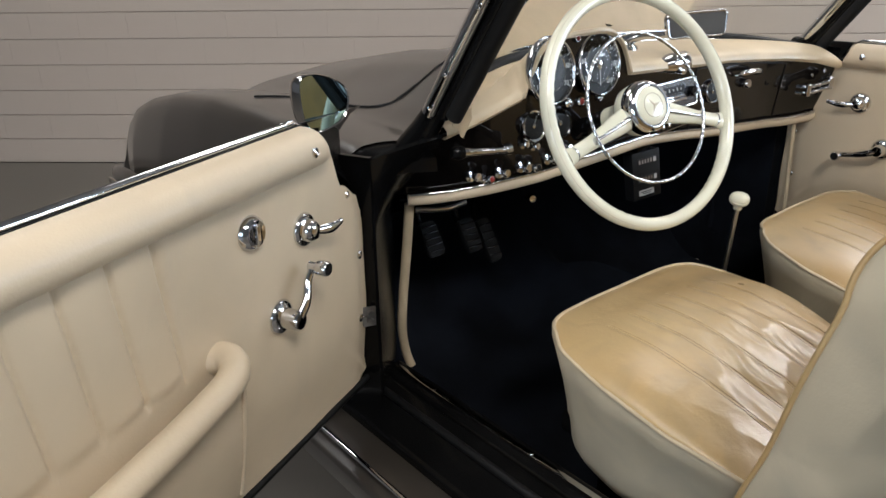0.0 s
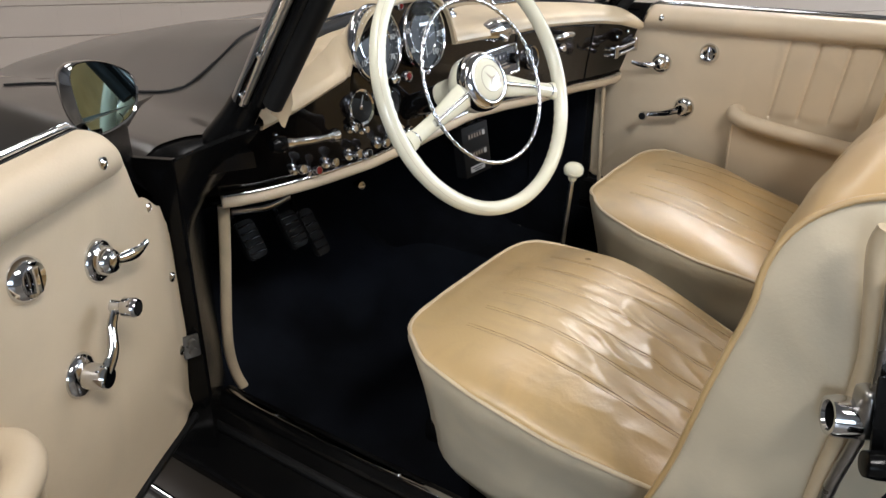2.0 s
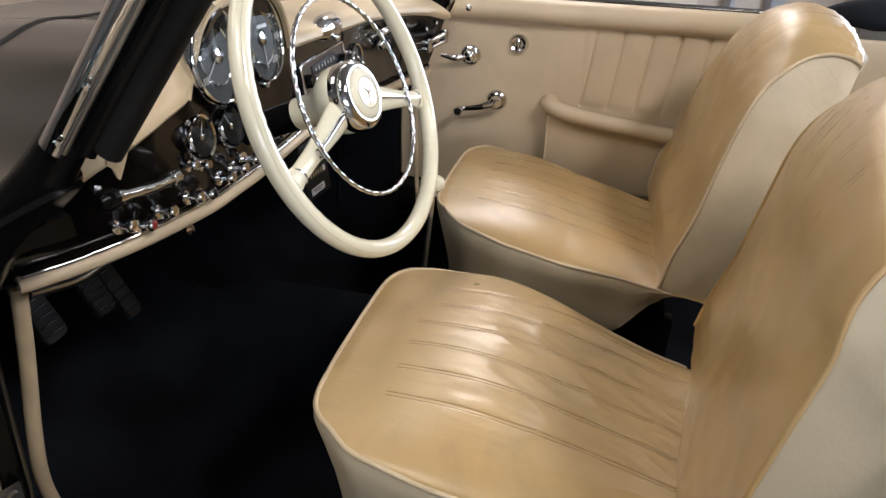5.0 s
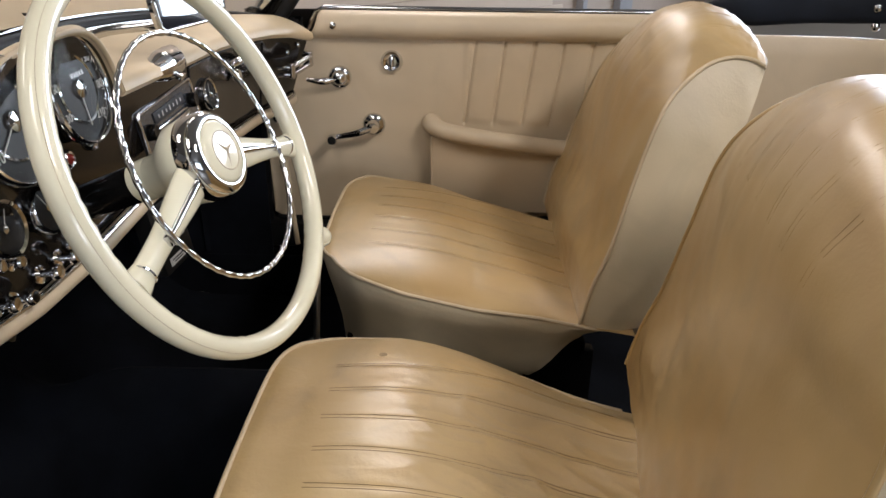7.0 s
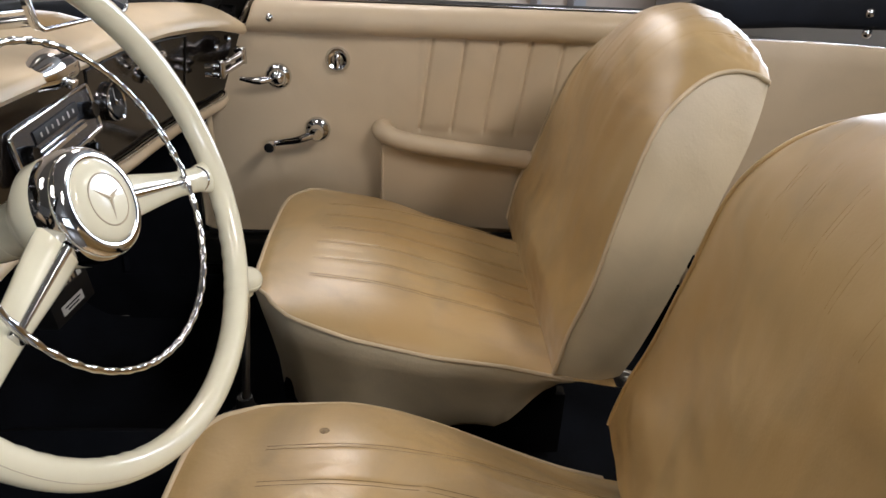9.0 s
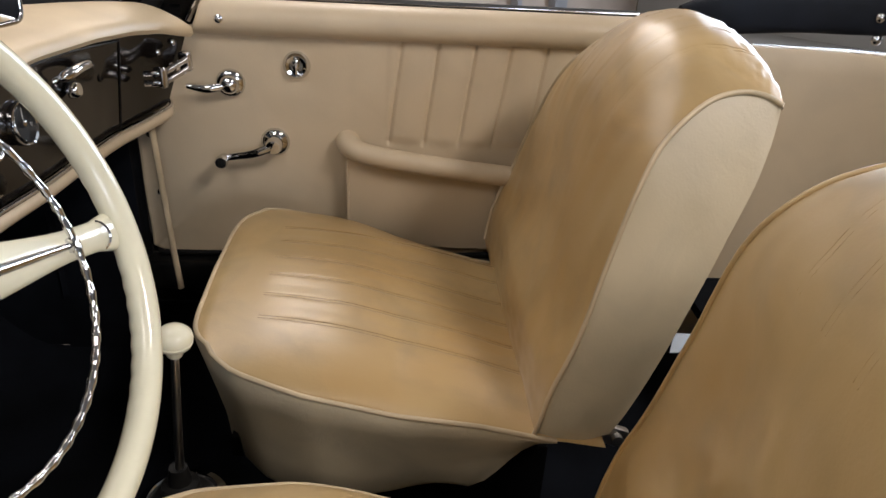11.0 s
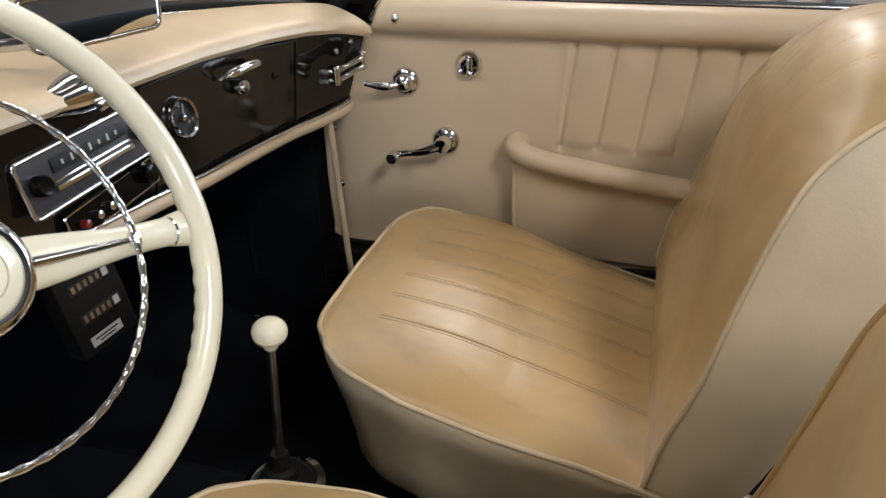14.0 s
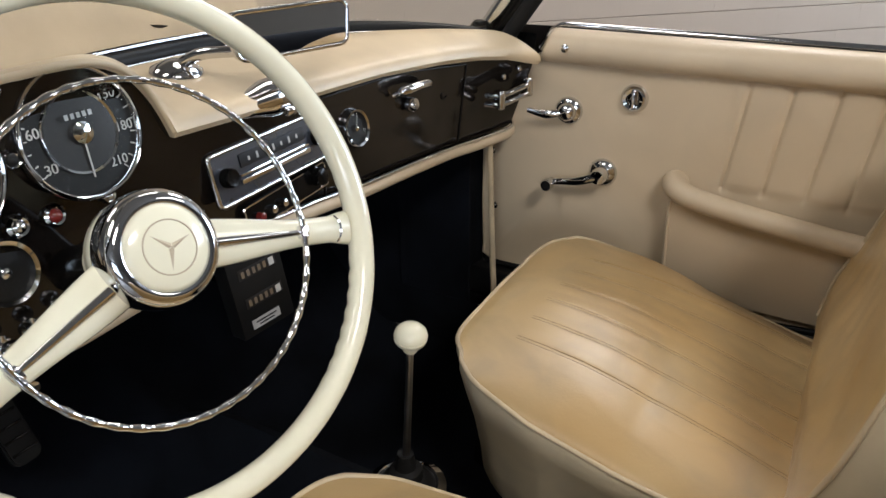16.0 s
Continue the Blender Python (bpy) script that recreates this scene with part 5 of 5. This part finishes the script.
def windscreen():
    base = thing("windscreen", (XC, 0.30, 0.95), "curved windscreen in a chrome frame with black seals", "windscreen")

    def screen(u, f):
        """u -1..1 across, f 0..1 upwards."""
        x = u * (0.655 - 0.01 * f)
        return (x, 0.425 - 0.215 * abs(u) ** 2.2 - 0.245 * f, 0.975 - 0.050 * abs(u) ** 3 + 0.315 * f)

    us = np.linspace(-1, 1, 60)
    g = part("pane", from_grid([[screen(u, f) for u in us] for f in np.linspace(0, 1, 16)]), SCREENGLASS, base, "clear curved glass")
    g.visible_shadow = False
    part("lower_seal", tube([screen(u, 0.0) for u in us], 0.013, 10), RUBBER, base, "black rubber seal")
    part("lower_trim", tube([np.array(screen(u, -0.01)) + (0, -0.018, -0.002) for u in us], 0.003, 8), CHROME, base, "chrome lower trim")
    part("header", tube([screen(u, 1.0) for u in us], 0.014, 10), CHROME, base, "chrome top rail")
    for s in (-1, 1):
        a, b = np.array((s * 0.664, 0.228, 0.928)), np.array((s * 0.664, -0.033, 1.29))
        ts = np.linspace(0, 1, 8)[:, None]
        post = part("post", tube(a + (b - a) * ts, 0.016, 14, flat=0.8, up=(0, 1, 0)), CHROME, base, "chrome windscreen post")
        part("post_channel", tube(a + (b - a) * ts + np.array((-s * 0.002, -0.034, 0.0)), 0.013, 12, flat=0.7, up=(0, 1, 0)), BLACK, post, "dark metal channel")
        part("post_seal", tube(a + (b - a) * ts + np.array((s * -0.006, -0.058, 0.0)), 0.0155, 12, flat=0.9, up=(0, 1, 0)), RUBBER, post, "black rubber seal")
        foot = smooth_path([(s * 0.650, 0.212, 0.950), (s * 0.651, 0.226, 0.930), (s * 0.655, 0.256, 0.890), (s * 0.664, 0.292, 0.848)], 14)
        part("post_foot", tube(foot, [0.004, 0.016, 0.022] + list(np.linspace(0.025, 0.032, 11)), 16, flat=0.72, up=(0, 1, 0)), BLACK, post, "black lacquered foot of the post")
        part("post_edge", tube(a + (b - a) * ts + np.array((s * 0.010, -0.019, 0.0)), 0.004, 8), STEEL, post)
        for f in (0.03, 0.20, 0.50):
            q = a + (b - a) * f + np.array((s * 0.016, -0.010, 0))
            part("rivet", lathe([(0.0045, 0), (0.004, 0.002), (0, 0.003)], q, (s, -0.3, 0), 10), CHROME, post)
    # wipers lying on the glass: a wedge-shaped rubber blade in a metal holder, and a thin arm
    for tip, heel in (((-0.445, 0.372, 1.056), (-0.205, 0.404, 1.010)), ((-0.105, 0.376, 1.049), (0.155, 0.412, 1.002))):
        tip, heel = np.array(tip), np.array(heel)
        along = heel - tip
        arm = part("wiper", tube(smooth_path([heel + along * 0.10 + (0, 0.02, -0.035), heel + along * 0.02 + (0, 0.02, 0.012), tip + along * 0.62 + (0, 0.022, 0.030), tip + along * 0.45 + (0, 0.012, 0.010)], 16), np.linspace(0.006, 0.003, 16), 8), STEEL, base, "wiper arm with a rubber blade")
        part("blade", tube([tip, tip + along * 0.5, heel], [0.0045, 0.011, 0.005], 8, flat=0.4), RUBBER, arm, "black rubber blade")
        part("blade_holder", tube([tip + along * 0.08 + (0, 0.003, 0.006), tip + along * 0.5 + (0, 0.004, 0.014), heel - along * 0.08 + (0, 0.003, 0.006)], 0.0025, 6), STEEL, arm)


windscreen()


def wing_mirror():
    base = thing("door_mirror", (-0.86, 0.27, 0.90), "chrome teardrop wing mirror beside the windscreen", "mirror")
    C = Vector((-0.853, 0.262, 0.970))
    N = Vector((0.22, -0.95, 0.04)).normalized()
    m = facing(C, N)
    outline = smooth_path([(-0.048, 0.036, 0), (-0.020, 0.0415, 0), (0.020, 0.030, 0), (0.047, 0.012, 0), (0.050, -0.010, 0), (0.034, -0.034, 0), (0.0, -0.044, 0), (-0.028, -0.044, 0), (-0.044, -0.030, 0), (-0.051, 0.0, 0)], 48, closed=True)
    rows = []
    for d, s in ((0.004, 0.93), (0.006, 0.97), (0.002, 1.0), (-0.012, 0.97), (-0.026, 0.85), (-0.038, 0.60), (-0.044, 0.25)):
        rows.append([m @ Vector((x * 1.05 * s, y * 1.08 * s, d)) for x, y, _ in outline])
    shellp = part("housing", from_grid(rows, closed_v=True, cap=False), CHROME, base, "chrome housing")
    bm = bmesh.new()
    bm.faces.new([bm.verts.new(m @ Vector((x * 0.99, y * 1.015, 0.0035))) for x, y, _ in outline])
    part("mirror_glass", bm, TINTMIRROR, shellp, "mirror glass", smooth=False)
    part("foot", tube(smooth_path([C + Vector((0.01, 0.02, -0.035)), (-0.865, 0.29, 0.915), (-0.86, 0.30, 0.875)], 10), np.linspace(0.007, 0.016, 10), 12), CHROME, base, "chrome foot")


wing_mirror()


# ---- rear of the cockpit ----
def rear_quarter():
    base = thing("rear_trim", (XC, -1.0, 0.6), "cream leather trim round the rear of the cockpit", "car trim")
    path = smooth_path([(0.655, -0.735, 0), (0.655, -0.95, 0), (0.63, -1.15, 0), (0.52, -1.30, 0), (0.25, -1.37, 0), (-0.04, -1.38, 0), (-0.33, -1.37, 0), (-0.60, -1.30, 0), (-0.71, -1.15, 0), (-0.735, -0.95, 0), (-0.735, -0.76, 0)], 80)
    rows = [[(x, y, z + 0.003 * noise.noise(Vector((x * 4, y * 4, z * 4)))) for x, y, _ in path] for z in np.linspace(0.25, 0.900, 18)]
    rows.append([(XC + (x - XC) * 1.004, y * 1.003, 0.9055) for x, y, _ in path])
    rows.append([(XC + (x - XC) * 1.014, y * 1.010, 0.907) for x, y, _ in path])
    rows.append([(XC + (x - XC) * 1.030, y * 1.020, 0.9055) for x, y, _ in path])
    rows.append([(XC + (x - XC) * 1.036, y * 1.024, 0.898) for x, y, _ in path])
    part("side_trim", from_grid(rows), PANEL, base, "smooth cream leather side trim")
    part("rear_deck", from_grid([[(XC + (x - XC) * k, y * (1 + (k - 1) * 0.6), 0.899 - 0.10 * (k - 1.05)) for x, y, _ in path] for k in (1.037, 1.15, 1.22)]), PAINT, base, "dark painted body side")
    roof = thing("folded_soft_top", (XC, -1.15, 0.92), "folded dark blue canvas soft top", "soft top")
    path = smooth_path([(0.665, -0.80, 0.962), (0.675, -0.95, 0.968), (0.66, -1.15, 0.976), (0.55, -1.34, 0.985), (0.26, -1.43, 0.99), (-0.04, -1.45, 0.99), (-0.34, -1.43, 0.99), (-0.63, -1.34, 0.985), (-0.74, -1.15, 0.976), (-0.755, -0.95, 0.968), (-0.745, -0.80, 0.962)], 80)
    rad = 0.045 * np.minimum(1, np.minimum(np.linspace(0.12, 12, 80), np.linspace(12, 0.12, 80))) ** 0.6
    rows = []
    for i, q in enumerate(path):
        t = np.gradient(path, axis=0)[i]
        nrm = np.array((-t[1], t[0], 0)) / (np.hypot(t[0], t[1]) + 1e-9)
        ring = []
        for s in np.linspace(0, 2 * np.pi, 20, endpoint=False):
            cs, sn = math.copysign(abs(math.cos(s)) ** 0.6, math.cos(s)), math.copysign(abs(math.sin(s)) ** 0.7, math.sin(s))
            ring.append(q + nrm * cs * rad[i] * 0.9 + np.array((0, 0, sn * rad[i] * 0.85 + 0.003 * noise.noise(Vector(q * 8) + Vector((s, 0, 0))))))
        rows.append(ring)
    part("canvas", from_grid(rows, closed_v=True, cap=True), SOFTTOP, roof, "dark blue canvas bundle")
    for y, z in ((-1.16, 0.975), (-1.165, 0.935)):
        part("snap", lathe([(0.010, 0), (0.0095, 0.004), (0.006, 0.007), (0, 0.008)], (0.618, y, z), (-1, 0, 0), 16), CHROME, roof, "chrome press stud")


rear_quarter()


# ---- showroom details and lamps ----
def wall_frame(a0, a1, label):
    ob = thing("steel_upright", room_point((a0 + a1) / 2, WALL - 0.03, 0), label, "steel post")
    part("post", room_box(a0, a1, WALL - 0.06, WALL + 0.01, 0, 3.4), GREYFRAME, ob, smooth=False)


wall_frame(4.70, 4.76, "grey painted steel door post on the wall")
wall_frame(5.27, 5.47, "grey painted steel door post on the wall")

for a, o, watts in ((-2.6, 1.5, 30), (0.3, 1.5, 12), (2.35, 2.05, 88), (-1.9, -1.0, 36), (0.3, -2.7, 150), (3.8, -1.4, 24)):
    lamp_thing = thing("ceiling_light", room_point(a, o, 3.36), "white fluorescent ceiling light", "ceiling light", "ceiling lights")
    part("housing", room_box(a - 0.65, a + 0.65, o - 0.34, o + 0.34, 3.35, 3.40), PLASTER, lamp_thing, smooth=False)
    part("diffuser", room_box(a - 0.62, a + 0.62, o - 0.31, o + 0.31, 3.335, 3.349), LAMP, lamp_thing, "lit diffuser", smooth=False)
    p = room_point(a, o, 3.32)
    area("ceiling_lamp", p, p - Vector((0, 0, 1)), 1.25, 0.62, watts, (1.0, 0.91, 0.78))

# the daylit glazed front of the showroom
tagged(part("window_1", room_box(6.95, 6.99, -1.8, 1.6, 0.9, 3.1), DAYGLASS, smooth=False), "large daylit showroom window", "window", kind="structure")
for o in np.linspace(-1.8, 1.6, 4):
    tagged(part("window_mullion", room_box(6.88, 6.96, o - 0.03, o + 0.03, 0.9, 3.1), GREYFRAME, smooth=False), "grey window mullion", "mullion", kind="structure")
tagged(part("window_2", room_box(-6.0, -0.8, -7.99, -7.95, 0.9, 3.1), DAYGLASS, smooth=False), "wide daylit window across the showroom", "window", kind="structure")
for a in np.linspace(-6.0, -0.8, 5):
    tagged(part("window_mullion", room_box(a - 0.04, a + 0.04, -7.96, -7.88, 0.9, 3.1), GREYFRAME, smooth=False), "grey window mullion", "mullion", kind="structure")
area("far_window_light", room_point(-3.4, -7.8, 2.0), room_point(-0.5, -0.5, 0.9), 3.2, 1.6, 200, (0.92, 0.96, 1.0))
area("window_light", room_point(6.8, -0.1, 2.0), room_point(0, -0.6, 0.9), 3.3, 2.1, 380, (0.84, 0.93, 1.0))

# ---- blocks of the wall ----
BL, BH, JOINT = 0.29, 0.147, 0.0045


def block_mesh(w):
    bm = rbox((w - 0.0004, 0.009, BH - JOINT), Matrix.Identity(4), 0)
    # rounded along the bed joints; the upright joints are nearly closed with paint
    bmesh.ops.bevel(bm, geom=[e for e in bm.edges if all(v.co.y < 0 for v in e.verts) and abs(e.verts[0].co.z - e.verts[1].co.z) < 1e-4], offset=0.0014, segments=1, affect="EDGES")
    mesh = bpy.data.meshes.new("block")
    bm.to_mesh(mesh)
    bm.free()
    mesh.materials.append(BRICK)
    return mesh


full = block_mesh(BL)
turn = math.degrees(math.atan2(WH.y, WH.x))
near, rest = [], []
for row in range(10):
    for k in range(-20, 24):
        a = -1.149 + 0.145 * (row % 2 == 0) + k * BL + BL / 2
        z = BH * (row + 0.5) + 0.003
        if a > 4.5 or a < -5.9:
            continue
        # the stretch that the camera sees longest
        (near if (-3.6 < a < 3.0 and row < 9) else rest).append((a, z))
for a, z in near[:300]:
    ob = new("block", full)
    ob.parent = wall_north
    p = room_point(a, WALL + 0.0085, z)
    ob.matrix_basis = pose(p.x, p.y, p.z, 0, 0, turn)
rest += near[300:]
for row in range(10, 23):
    for k in range(-20, 24):
        a = -1.149 + 0.145 * (row % 2 == 0) + k * BL + BL / 2
        if -5.9 < a < 4.5:
            rest.append((a, BH * (row + 0.5) + 0.003))
verts, faces = [], []
src_v, src_f = np.array([v.co for v in full.vertices]), [list(f.vertices) for f in full.polygons]
for a, z in rest:
    p = room_point(a, WALL + 0.0085, z)
    m = np.array(pose(p.x, p.y, p.z, 0, 0, turn))
    o = len(verts)
    verts += (src_v @ m[:3, :3].T + m[:3, 3]).tolist()
    faces += [[i + o for i in f] for f in src_f]
mesh = bpy.data.meshes.new("blocks")
mesh.from_pydata(verts, [], faces)
mesh.materials.append(BRICK)
blocks = new("blocks", mesh)
blocks.parent = wall_north
tagged(blocks, kind="stuff")
